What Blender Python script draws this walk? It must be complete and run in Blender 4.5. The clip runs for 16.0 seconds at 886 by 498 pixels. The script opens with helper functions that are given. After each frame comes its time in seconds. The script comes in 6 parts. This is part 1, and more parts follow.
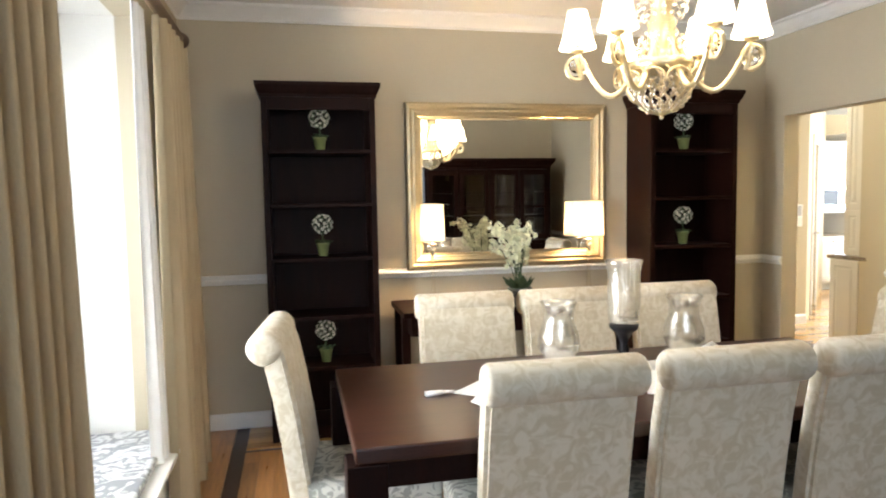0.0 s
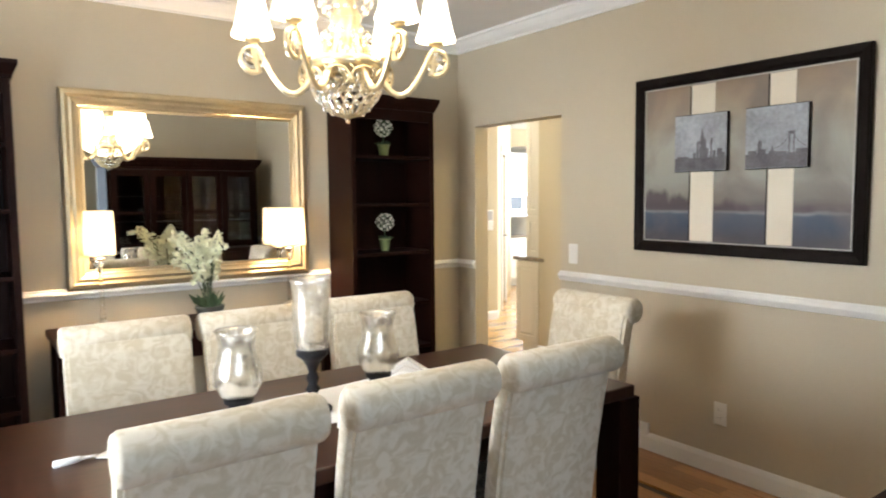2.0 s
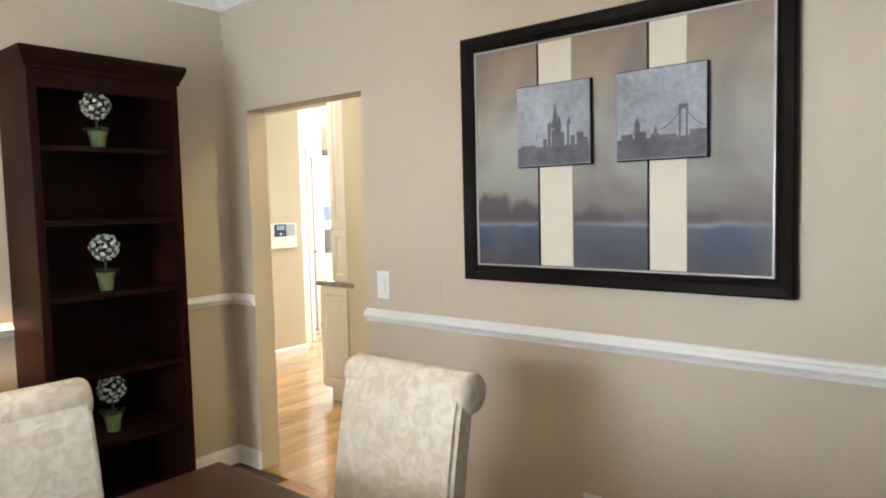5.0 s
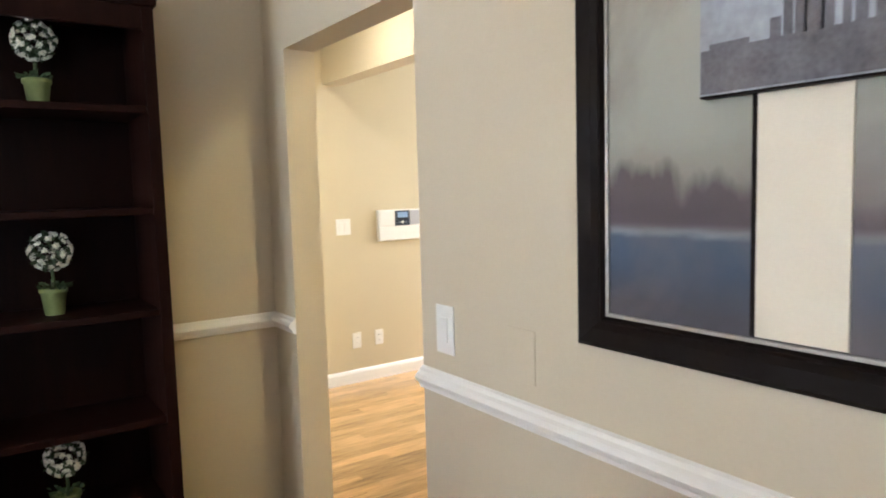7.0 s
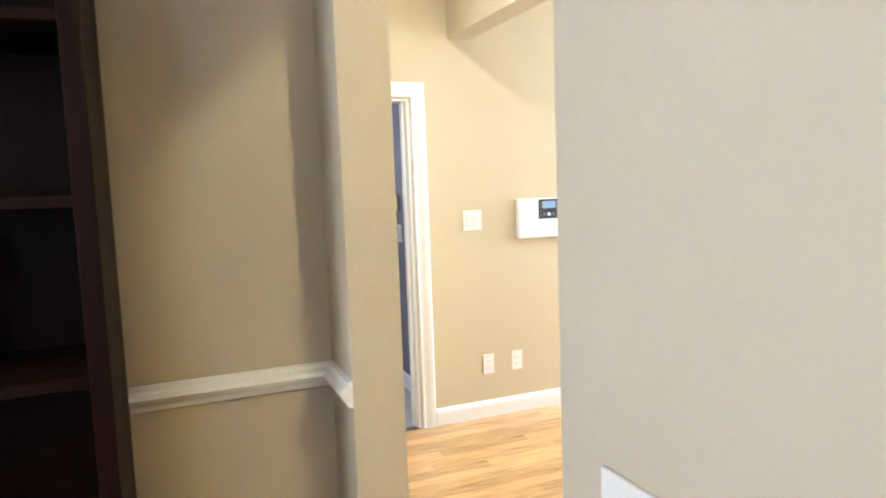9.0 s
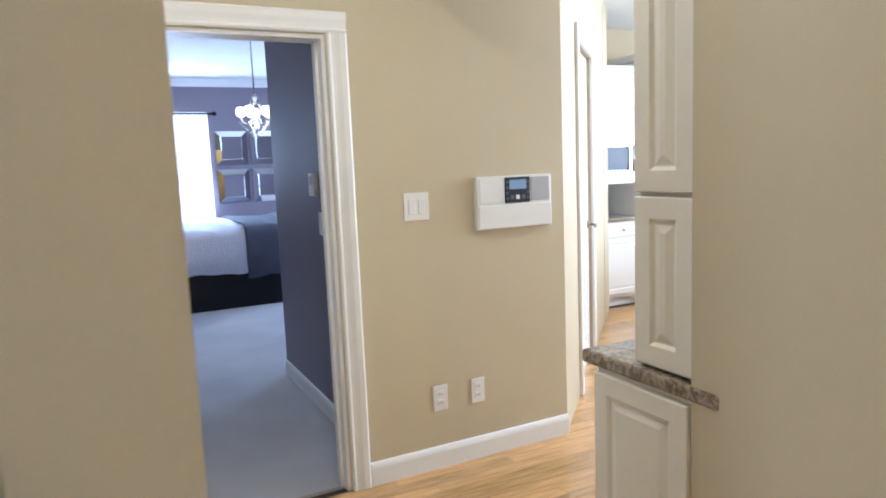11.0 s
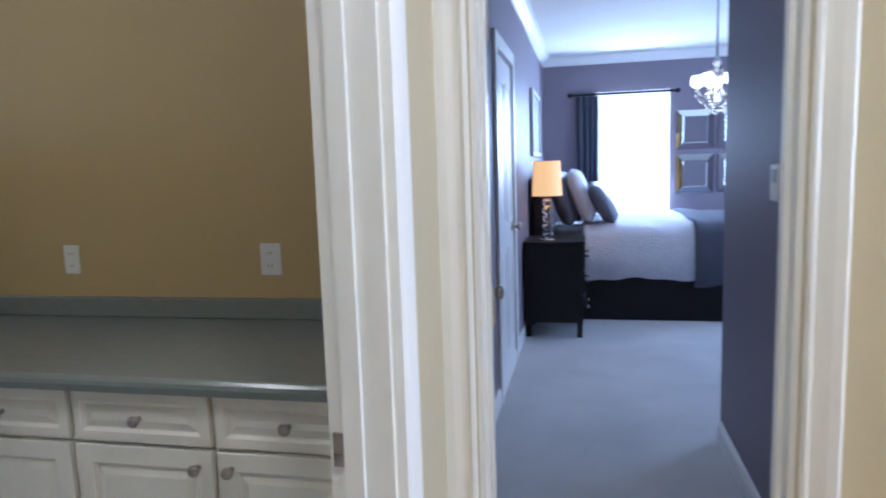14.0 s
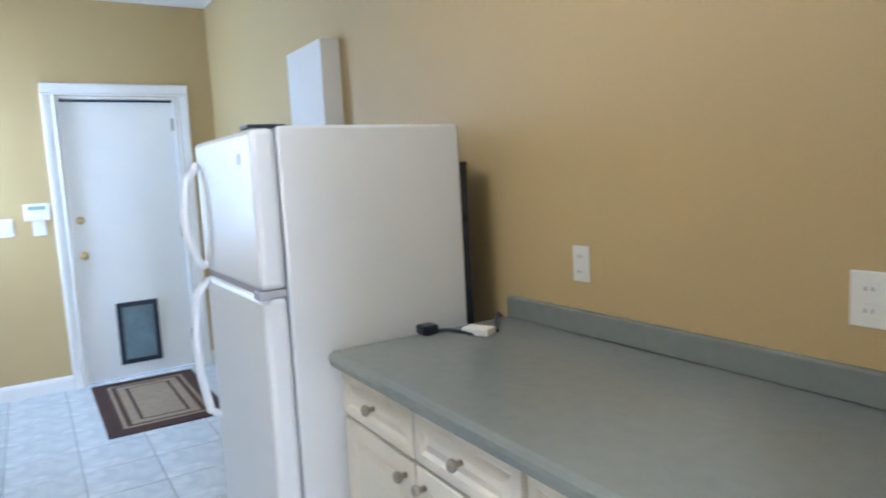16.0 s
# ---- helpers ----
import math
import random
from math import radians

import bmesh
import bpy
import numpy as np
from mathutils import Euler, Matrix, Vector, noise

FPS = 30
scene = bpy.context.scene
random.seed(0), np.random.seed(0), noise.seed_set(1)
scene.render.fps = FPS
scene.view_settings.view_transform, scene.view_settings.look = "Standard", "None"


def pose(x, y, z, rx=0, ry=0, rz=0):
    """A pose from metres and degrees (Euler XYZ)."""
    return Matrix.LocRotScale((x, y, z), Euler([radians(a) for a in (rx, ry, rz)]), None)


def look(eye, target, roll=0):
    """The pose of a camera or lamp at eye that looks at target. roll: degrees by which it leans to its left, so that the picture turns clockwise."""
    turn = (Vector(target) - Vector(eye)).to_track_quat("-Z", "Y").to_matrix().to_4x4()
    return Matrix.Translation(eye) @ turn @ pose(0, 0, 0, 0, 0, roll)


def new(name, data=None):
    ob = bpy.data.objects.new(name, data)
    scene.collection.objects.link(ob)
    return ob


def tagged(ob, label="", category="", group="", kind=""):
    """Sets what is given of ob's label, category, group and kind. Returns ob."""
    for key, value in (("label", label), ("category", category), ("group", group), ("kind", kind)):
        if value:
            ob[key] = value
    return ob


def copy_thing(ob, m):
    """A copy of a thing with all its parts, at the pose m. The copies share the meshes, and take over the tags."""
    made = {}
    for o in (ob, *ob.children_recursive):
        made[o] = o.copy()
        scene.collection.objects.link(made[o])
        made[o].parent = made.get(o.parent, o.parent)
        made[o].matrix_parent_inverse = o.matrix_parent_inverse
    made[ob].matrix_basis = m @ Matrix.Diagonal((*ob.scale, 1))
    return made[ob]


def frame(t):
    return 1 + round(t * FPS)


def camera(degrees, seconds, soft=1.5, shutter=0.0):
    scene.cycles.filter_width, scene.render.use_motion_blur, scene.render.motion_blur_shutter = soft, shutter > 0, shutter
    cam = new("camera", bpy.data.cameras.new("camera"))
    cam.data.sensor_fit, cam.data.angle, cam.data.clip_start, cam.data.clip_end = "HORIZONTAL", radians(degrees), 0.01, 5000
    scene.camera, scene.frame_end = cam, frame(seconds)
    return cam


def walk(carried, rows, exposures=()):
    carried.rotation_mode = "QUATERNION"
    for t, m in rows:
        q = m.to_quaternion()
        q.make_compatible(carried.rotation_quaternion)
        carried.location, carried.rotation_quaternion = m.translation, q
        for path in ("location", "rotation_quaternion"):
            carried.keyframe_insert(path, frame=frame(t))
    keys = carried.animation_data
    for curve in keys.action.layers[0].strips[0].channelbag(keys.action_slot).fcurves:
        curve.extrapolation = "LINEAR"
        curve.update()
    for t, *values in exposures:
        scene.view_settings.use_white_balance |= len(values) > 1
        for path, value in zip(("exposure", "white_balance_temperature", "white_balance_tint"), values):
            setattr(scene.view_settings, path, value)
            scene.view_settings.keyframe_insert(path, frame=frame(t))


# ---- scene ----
cam = camera(67.0, 16.0, soft=1.9, shutter=0.3)
PATH = [
    (0, (-0.201, -0.416, 1.420), (0.227, 1.532, 1.270), -1.02),
    (0.5, (-0.161, -0.318, 1.390), (0.432, 1.586, 1.246), -0.59),
    (1, (-0.060, -0.251, 1.422), (0.707, 1.589, 1.263), -0.40),
    (1.5, (-0.029, -0.273, 1.380), (0.938, 1.472, 1.248), -0.60),
    (2, (0.032, -0.193, 1.445), (1.207, 1.418, 1.290), -0.51),
    (2.5, (0.086, -0.126, 1.424), (1.439, 1.340, 1.286), -0.45),
    (3, (0.142, -0.088, 1.433), (1.618, 1.254, 1.298), -0.67),
    (3.5, (0.271, 0.013, 1.424), (1.833, 1.256, 1.302), -0.93),
    (6, (1.646, 1.023, 1.449), (3.136, 2.346, 1.272), -2.64),
    (6.5, (1.948, 1.184, 1.412), (3.287, 2.664, 1.270), -1.17),
    (7, (2.200, 1.336, 1.438), (3.341, 2.969, 1.259), -1.57),
    (7.5, (2.390, 1.532, 1.444), (3.371, 3.264, 1.252), -2.08),
    (8, (2.562, 1.741, 1.445), (3.401, 3.545, 1.239), -2.12),
    (8.5, (2.710, 1.931, 1.442), (3.426, 3.786, 1.224), -2.34),
    (9, (2.816, 2.257, 1.402), (3.557, 4.104, 1.205), -2.12),
    (9.5, (2.872, 2.524, 1.388), (3.723, 4.321, 1.177), -1.19),
    (12, (3.406, 3.547, 1.334), (4.300, 5.317, 1.073), -2.42),
    (12.5, (3.437, 3.696, 1.351), (4.097, 5.566, 1.089), -2.09),
    (13, (3.572, 3.881, 1.352), (3.891, 5.838, 1.096), -1.76),
    (13.5, (3.637, 4.037, 1.354), (3.573, 6.020, 1.108), -2.37),
    (14, (3.614, 4.256, 1.365), (3.192, 6.195, 1.117), -1.84),
    (14.5, (3.599, 4.371, 1.359), (2.829, 6.203, 1.130), -1.73),
    (15, (3.551, 4.575, 1.401), (2.415, 6.205, 1.168), -0.33),
    (15.5, (3.367, 4.771, 1.308), (1.942, 6.166, 1.153), -0.77),
    (16, (3.231, 4.939, 1.353), (1.540, 5.982, 1.125), -3.08),
]
walk(cam, [(t, look(eye, target, roll)) for t, eye, target, roll in PATH],
     exposures=[(0.0, 0.19, 6300, 10), (1.0, 0.24, 6200, 10), (2.0, 0.28, 6100, 10), (3.5, 0.38, 5950, 10), (6.0, 0.38, 5700, 11), (7.0, 0.36, 5750, 11), (8.0, 0.50, 5700, 11), (9.0, 0.66, 5450, 12), (9.5, 0.42, 5250, 12),
                (11.8, -0.50, 5060, 13), (12.5, -0.56, 4880, 13), (13.5, -0.47, 4880, 13), (14.5, -0.33, 4850, 13), (15.0, 0.08, 4900, 12), (15.5, 0.46, 4930, 12), (16.0, 0.74, 4930, 12)])

# ---- world and light ----
world = bpy.data.worlds.new("world")
scene.world = world
world.use_nodes = True
wn = world.node_tree.nodes
sky = wn.new("ShaderNodeTexSky")
sky.sky_type, sky.sun_disc = "NISHITA", False
sky.sun_elevation, sky.sun_rotation = radians(38), radians(250)
wn["Background"].inputs[1].default_value = 0.12
world.node_tree.links.new(sky.outputs[0], wn["Background"].inputs[0])


def lamp(name, kind, m, energy, color=(1, 1, 1), size=0.1, size_y=None):
    d = bpy.data.lights.new(name, kind)
    d.energy, d.color = energy, color
    if kind == "AREA":
        d.shape = "RECTANGLE"
        d.size, d.size_y = size, size_y or size
    elif kind == "SUN":
        d.angle = radians(size)
    else:
        d.shadow_soft_size = size
    ob = new(name, d)
    ob.matrix_world = m
    return ob


WARM = (1.0, 0.64, 0.30)
DAY = (0.93, 0.97, 1.0)
lamp("sun", "SUN", look((-6, -3, 6), (0, 2, 0)), 2.0, (1, 0.95, 0.88), 1.0)
# daylight in the window openings; some of these windows are unseen, added for fill
lamp("window_light_dining", "AREA", look((-1.40, 1.80, 1.36), (0.5, 1.80, 1.26)), 68, DAY, 1.2, 1.3)
lamp("window_light_bedroom", "AREA", look((4.11, 12.12, 1.4), (4.11, 9.0, 1.0)), 100, (0.72, 0.84, 1.0), 0.7, 1.3)
# The kitchen window is out of view, added to brighten kitchen and hall.
lamp("unseen_window_light_kitchen", "AREA", look((9.35, 5.2, 1.6), (6.5, 5.4, 1.1)), 205, (0.86, 0.93, 1.0), 2.2, 1.2)
# Fill lamp in an unseen laundry opening, for cool light from the left.
lamp("fill_light_laundry", "AREA", look((-1.47, 4.11, 1.55), (-0.2, 6.0, 1.15)), 18, (0.52, 0.74, 1.0), 0.9, 1.05)
# Fill lamp behind the camera, added for the east wall and chair backs.
lamp("fill_light_foyer", "AREA", look((-0.1, -2.85, 1.5), (0.6, 1.0, 1.1)), 46, (0.72, 0.85, 1.0), 1.2, 1.7)
# Second bedroom lamp, added out of view to brighten bed and carpet.
lamp("fill_light_bedroom_east", "AREA", look((6.72, 10.2, 1.5), (4.0, 10.2, 0.9)), 100, (0.72, 0.83, 1.0), 1.5, 1.3)


# ---- materials ----
def nodes_of(name):
    m = bpy.data.materials.new(name)
    m.use_nodes = True
    return m, m.node_tree.nodes, m.node_tree.links, m.node_tree.nodes["Principled BSDF"]


def matte(name, color, rough=0.6, metal=0.0, scale=6.0, amount=0.08, fine=90.0, bump=0.12, dist=0.002, stretch=(1, 1, 1), coords="Object", rnd=0.0, coat=0.0, sheen=0.0, spec=0.5, even=False):
    """A surface with broad and fine variation of its colour, roughness and relief."""
    m, n, l, b = nodes_of(name)
    tc, mp = n.new("ShaderNodeTexCoord"), n.new("ShaderNodeMapping")
    mp.inputs["Scale"].default_value = stretch
    l.new(tc.outputs[coords], mp.inputs[0])
    n1, n2 = n.new("ShaderNodeTexNoise"), n.new("ShaderNodeTexNoise")
    n1.inputs["Scale"].default_value, n1.inputs["Detail"].default_value = scale, 4
    n2.inputs["Scale"].default_value, n2.inputs["Detail"].default_value = fine, 3
    l.new(mp.outputs[0], n1.inputs[0])
    l.new(mp.outputs[0], n2.inputs[0])
    mix = n.new("ShaderNodeMath")
    mix.operation = "ADD"
    l.new(n1.outputs[0], mix.inputs[0])
    half = n.new("ShaderNodeMath")
    half.operation = "MULTIPLY"
    half.inputs[1].default_value = 0.5
    l.new(n2.outputs[0], half.inputs[0])
    l.new(half.outputs[0], mix.inputs[1])
    last = mix.outputs[0]
    if rnd:
        info, mul, add = n.new("ShaderNodeObjectInfo"), n.new("ShaderNodeMath"), n.new("ShaderNodeMath")
        mul.operation, add.operation = "MULTIPLY_ADD", "ADD"
        mul.inputs[1].default_value, mul.inputs[2].default_value = rnd, -rnd / 2
        l.new(info.outputs["Random"], mul.inputs[0])
        l.new(last, add.inputs[0])
        l.new(mul.outputs[0], add.inputs[1])
        last = add.outputs[0]
    ramp = n.new("ShaderNodeValToRGB")
    ramp.color_ramp.elements[0].position, ramp.color_ramp.elements[1].position = 0.35, 1.0
    ramp.color_ramp.elements[0].color = (*[c * (1 - amount) for c in color], 1)
    ramp.color_ramp.elements[1].color = (*[min(1, c * (1 + amount)) for c in color], 1)
    l.new(last, ramp.inputs[0])
    l.new(ramp.outputs[0], b.inputs["Base Color"])
    b.inputs["Roughness"].default_value = rough
    b.inputs["Metallic"].default_value = metal
    b.inputs["Coat Weight"].default_value = coat
    b.inputs["Specular IOR Level"].default_value = spec
    b.inputs["Sheen Weight"].default_value = sheen
    if even:
        return m
    rr = n.new("ShaderNodeMapRange")
    rr.inputs[3].default_value, rr.inputs[4].default_value = max(0.02, rough - 0.07), min(1, rough + 0.07)
    l.new(n1.outputs[0], rr.inputs[0])
    l.new(rr.outputs[0], b.inputs["Roughness"])
    bp = n.new("ShaderNodeBump")
    bp.inputs["Strength"].default_value, bp.inputs["Distance"].default_value = bump, dist
    l.new(n2.outputs[0], bp.inputs["Height"])
    l.new(bp.outputs[0], b.inputs["Normal"])
    return m


def two_tone(name, a, c, scale, lo, hi, rough=0.7, distortion=2.0, bump=0.2, dist=0.002, kind="NOISE", detail=2, stretch=(1, 1, 1), metal=0.0, sheen=0.0):
    """Two colours in patches: damask, stone, carpet."""
    m, n, l, b = nodes_of(name)
    tc, mp = n.new("ShaderNodeTexCoord"), n.new("ShaderNodeMapping")
    mp.inputs["Scale"].default_value = stretch
    l.new(tc.outputs["Object"], mp.inputs[0])
    t = n.new("ShaderNodeTexNoise")
    t.inputs["Scale"].default_value, t.inputs["Detail"].default_value, t.inputs["Distortion"].default_value = scale, detail, distortion
    l.new(mp.outputs[0], t.inputs[0])
    r = n.new("ShaderNodeValToRGB")
    r.color_ramp.elements[0].position, r.color_ramp.elements[1].position = lo, hi
    r.color_ramp.elements[0].color, r.color_ramp.elements[1].color = (*a, 1), (*c, 1)
    l.new(t.outputs[0], r.inputs[0])
    l.new(r.outputs[0], b.inputs["Base Color"])
    b.inputs["Roughness"].default_value, b.inputs["Metallic"].default_value, b.inputs["Sheen Weight"].default_value = rough, metal, sheen
    f = n.new("ShaderNodeTexNoise")
    f.inputs["Scale"].default_value = 350
    l.new(mp.outputs[0], f.inputs[0])
    add = n.new("ShaderNodeMath")
    add.operation = "ADD"
    l.new(f.outputs[0], add.inputs[0])
    l.new(r.outputs[0], add.inputs[1])
    bp = n.new("ShaderNodeBump")
    bp.inputs["Strength"].default_value, bp.inputs["Distance"].default_value = bump, dist
    l.new(add.outputs[0], bp.inputs["Height"])
    l.new(bp.outputs[0], b.inputs["Normal"])
    return m


def glassy(name, color=(1, 1, 1), rough=0.0, ior=1.45, bumpy=0.0):
    m, n, l, b = nodes_of(name)
    b.inputs["Base Color"].default_value = (*color, 1)
    b.inputs["Transmission Weight"].default_value, b.inputs["Roughness"].default_value, b.inputs["IOR"].default_value = 1.0, rough, ior
    if bumpy:
        t, bp = n.new("ShaderNodeTexNoise"), n.new("ShaderNodeBump")
        t.inputs["Scale"].default_value = 60
        bp.inputs["Strength"].default_value = bumpy
        l.new(t.outputs[0], bp.inputs["Height"])
        l.new(bp.outputs[0], b.inputs["Normal"])
    return m


def glow(name, color, strength, base=(0.9, 0.87, 0.8)):
    m, n, l, b = nodes_of(name)
    b.inputs["Base Color"].default_value = (*base, 1)
    b.inputs["Roughness"].default_value = 0.8
    b.inputs["Emission Color"].default_value = (*color, 1)
    b.inputs["Emission Strength"].default_value = strength
    return m


TAN = matte("tan_wall_paint", (0.515, 0.45, 0.33), 0.62, scale=1.3, amount=0.05, fine=160, bump=0.1)
HALL_TAN = matte("hall_wall_paint", (0.54, 0.465, 0.31), 0.6, scale=1.3, amount=0.05, fine=160, bump=0.1)
LAUNDRY_TAN = matte("laundry_wall_paint", (0.50, 0.375, 0.17), 0.6, scale=1.3, amount=0.05, fine=160, bump=0.1)
PURPLE = matte("purple_wall_paint", (0.195, 0.168, 0.205), 0.55, scale=1.3, amount=0.05, fine=160, bump=0.1)
WHITE = matte("white_trim_paint", (0.80, 0.79, 0.76), 0.38, scale=3, amount=0.03, fine=60, bump=0.05)
CEIL = matte("ceiling_paint", (0.78, 0.77, 0.73), 0.85, scale=2, amount=0.04, fine=120, bump=0.25)
ESPRESSO = matte("espresso_wood", (0.011, 0.003, 0.0018), 0.5, scale=3, amount=0.5, fine=40, bump=0.06, stretch=(8, 8, 1), spec=0.1)
TABLE_WOOD = matte("table_wood", (0.035, 0.012, 0.007), 0.3, scale=3, amount=0.5, fine=40, bump=0.05, stretch=(1, 9, 9), spec=0.4, even=True)
BLACKWOOD = matte("black_wood", (0.008, 0.007, 0.009), 0.45, scale=5, amount=0.4, fine=50, bump=0.05, spec=0.25)
DAMASK = two_tone("damask_fabric", (0.60, 0.525, 0.385), (0.72, 0.66, 0.54), 23, 0.40, 0.60, 0.6, 1.3, 0.3, 0.002, detail=3, sheen=0.15)
# Darker copy of the damask: the seats' shade is put into its colours.
SHADED_DAMASK = two_tone("damask_in_shade", (0.30, 0.30, 0.27), (0.55, 0.54, 0.48), 13, 0.47, 0.53, 0.7, 2.6, 0.3, 0.003)
PLAINCLOTH = matte("plain_cream_fabric", (0.74, 0.68, 0.57), 0.75, scale=8, amount=0.06, fine=420, bump=0.3, dist=0.002)
CURTAIN = matte("curtain_linen", (0.44, 0.36, 0.235), 0.85, scale=5, amount=0.10, fine=300, bump=0.35, stretch=(1, 1, 0.3))
GOLD = matte("champagne_gold", (0.82, 0.68, 0.42), 0.32, 0.9, scale=12, amount=0.15, fine=80, bump=0.1)
SILVER = matte("silver_leaf", (0.56, 0.46, 0.29), 0.40, 0.9, scale=10, amount=0.15, fine=70, bump=0.12)
STEEL = matte("brushed_steel", (0.46, 0.47, 0.48), 0.24, 0.95, scale=1.5, amount=0.05, fine=90, bump=0.01, dist=0.0005, stretch=(1, 1, 8))
NICKEL = matte("nickel", (0.42, 0.38, 0.33), 0.3, 1.0, scale=20, amount=0.1, bump=0.03)
BRASS = matte("brass", (0.55, 0.42, 0.20), 0.32, 1.0, scale=20, amount=0.15, bump=0.05)
MIRROR = matte("mirror_glass", (0.86, 0.87, 0.86), 0.012, 1.0, scale=2, amount=0.01, fine=5, bump=0.0, even=True)
PLATE = matte("white_plastic", (0.78, 0.77, 0.73), 0.35, scale=10, amount=0.03, bump=0.02)
DARKPLASTIC = matte("dark_plastic", (0.025, 0.032, 0.045), 0.3, scale=10, amount=0.2, bump=0.02, spec=0.3)
GREYPLASTIC = matte("grey_plastic", (0.42, 0.42, 0.44), 0.4, scale=10, amount=0.05, bump=0.02)
CARPET = matte("blue_grey_carpet", (0.48, 0.475, 0.485), 0.95, scale=2.2, amount=0.18, fine=260, bump=0.8, dist=0.006, sheen=0.2)
TILE = two_tone("stone_tile", (0.52, 0.56, 0.60), (0.74, 0.77, 0.79), 5, 0.35, 0.65, 0.3, 1.6, 0.05)
GROUT = matte("grout", (0.34, 0.36, 0.38), 0.9, scale=20, amount=0.1)
LAMINATE = matte("grey_green_laminate", (0.215, 0.235, 0.215), 0.22, scale=30, amount=0.06, fine=300, even=True)
GRANITE = two_tone("granite", (0.13, 0.10, 0.07), (0.38, 0.315, 0.225), 55, 0.36, 0.64, 0.12, 1.2, 0.02, detail=5)
CABINET = matte("cream_cabinet_paint", (0.76, 0.72, 0.62), 0.4, scale=3, amount=0.04, fine=70, bump=0.05)
CABWHITE = matte("white_cabinet_paint", (0.80, 0.79, 0.76), 0.38, scale=3, amount=0.03, fine=70, bump=0.05)
FRIDGEWHITE = matte("white_enamel", (0.78, 0.79, 0.80), 0.35, scale=3, amount=0.02, fine=220, bump=0.2, dist=0.001)
OAK = matte("oak_strip", (0.47, 0.275, 0.105), 0.17, scale=4, amount=0.5, fine=60, bump=0.06, stretch=(1.2, 14, 1), rnd=0.38, coat=0.5)
OAK_Y = matte("oak_strip_along", (0.40, 0.20, 0.075), 0.3, scale=4, amount=0.35, fine=60, bump=0.06, stretch=(14, 1.2, 1), rnd=0.5, coat=0.3)
WALNUT = matte("walnut_inlay", (0.045, 0.02, 0.012), 0.32, scale=5, amount=0.3, fine=60, bump=0.05, coat=0.3)
def lit_cloth(name, color, strength, cloth):
    """Lamp shade cloth: lets the bulb's light through and glows a little of its own."""
    m, n, l, b = nodes_of(name)
    b.inputs["Base Color"].default_value, b.inputs["Roughness"].default_value = (*cloth, 1), 0.9
    b.inputs["Emission Color"].default_value, b.inputs["Emission Strength"].default_value = (*color, 1), strength
    t, mx = n.new("ShaderNodeBsdfTranslucent"), n.new("ShaderNodeMixShader")
    t.inputs[0].default_value = (*cloth, 1)
    mx.inputs[0].default_value = 0.75
    l.new(b.outputs[0], mx.inputs[1])
    l.new(t.outputs[0], mx.inputs[2])
    l.new(mx.outputs[0], n["Material Output"].inputs[0])
    return m


SHADE = lit_cloth("lit_white_shade", (1.0, 0.80, 0.50), 2.6, (0.92, 0.86, 0.74))
SHADE_CH = glow("lit_candle_shade", (1.0, 0.86, 0.62), 3.2)
SHADE_BED = glow("lit_amber_shade", (1.0, 0.52, 0.16), 1.25, (0.7, 0.5, 0.28))
BULB = glow("lit_bulb", (1.0, 0.9, 0.75), 4.5)
CRYSTAL = glassy("crystal", (1, 0.97, 0.92), 0.03, 1.5)
CLEAR = glassy("clear_glass", (0.97, 0.98, 0.97), 0.01, 1.45)
WAX = matte("candle_wax", (0.82, 0.77, 0.66), 0.55, scale=10, amount=0.05)
PETAL = matte("white_petal", (0.80, 0.79, 0.68), 0.6, scale=20, amount=0.10, rnd=0.1)
ORCHID = matte("orchid_petal", (0.78, 0.79, 0.58), 0.6, scale=20, amount=0.12)
LEAF = matte("leaf_green", (0.045, 0.075, 0.03), 0.55, scale=20, amount=0.4)
POTGREEN = matte("green_pot", (0.20, 0.24, 0.09), 0.5, scale=14, amount=0.25)
POTDARK = matte("dark_pot", (0.05, 0.05, 0.04), 0.5, scale=14, amount=0.25)
FRAMEBLACK = matte("black_frame", (0.008, 0.0055, 0.005), 0.5, scale=8, amount=0.35, fine=60, bump=0.12, spec=0.08)
CREAMSTRIP = matte("cream_strip_canvas", (0.66, 0.60, 0.48), 0.75, scale=7, amount=0.05, fine=240, bump=0.25)
SKYLINE = matte("skyline_ink", (0.105, 0.10, 0.11), 0.8, scale=14, amount=0.6, fine=120)
BEDDING = matte("white_bedding", (0.74, 0.74, 0.80), 0.85, scale=7, amount=0.07, fine=60, bump=0.5, dist=0.02)
GREYBED = matte("slate_blanket", (0.085, 0.09, 0.12), 0.9, scale=7, amount=0.15, fine=200, bump=0.5, dist=0.004)
SATIN = matte("grey_satin_pillow", (0.10, 0.105, 0.14), 0.45, scale=6, amount=0.25, fine=40, bump=0.3, dist=0.01)
SHEER = matte("sheer_white", (0.85, 0.87, 0.90), 0.9, scale=12, amount=0.05, fine=220, bump=0.2)
DRAPE = matte("dark_drape", (0.05, 0.055, 0.075), 0.8, scale=6, amount=0.2, fine=160, bump=0.3)
MATBROWN = matte("brown_mat", (0.055, 0.026, 0.02), 0.95, scale=20, amount=0.3, fine=260, bump=0.8, dist=0.004)
MATTAN = matte("tan_mat", (0.30, 0.235, 0.16), 0.95, scale=20, amount=0.2, fine=260, bump=0.8, dist=0.004)
CUSHION = two_tone("window_seat_fabric", (0.30, 0.31, 0.33), (0.66, 0.67, 0.68), 12, 0.44, 0.56, 0.8, 2.2, 0.3)
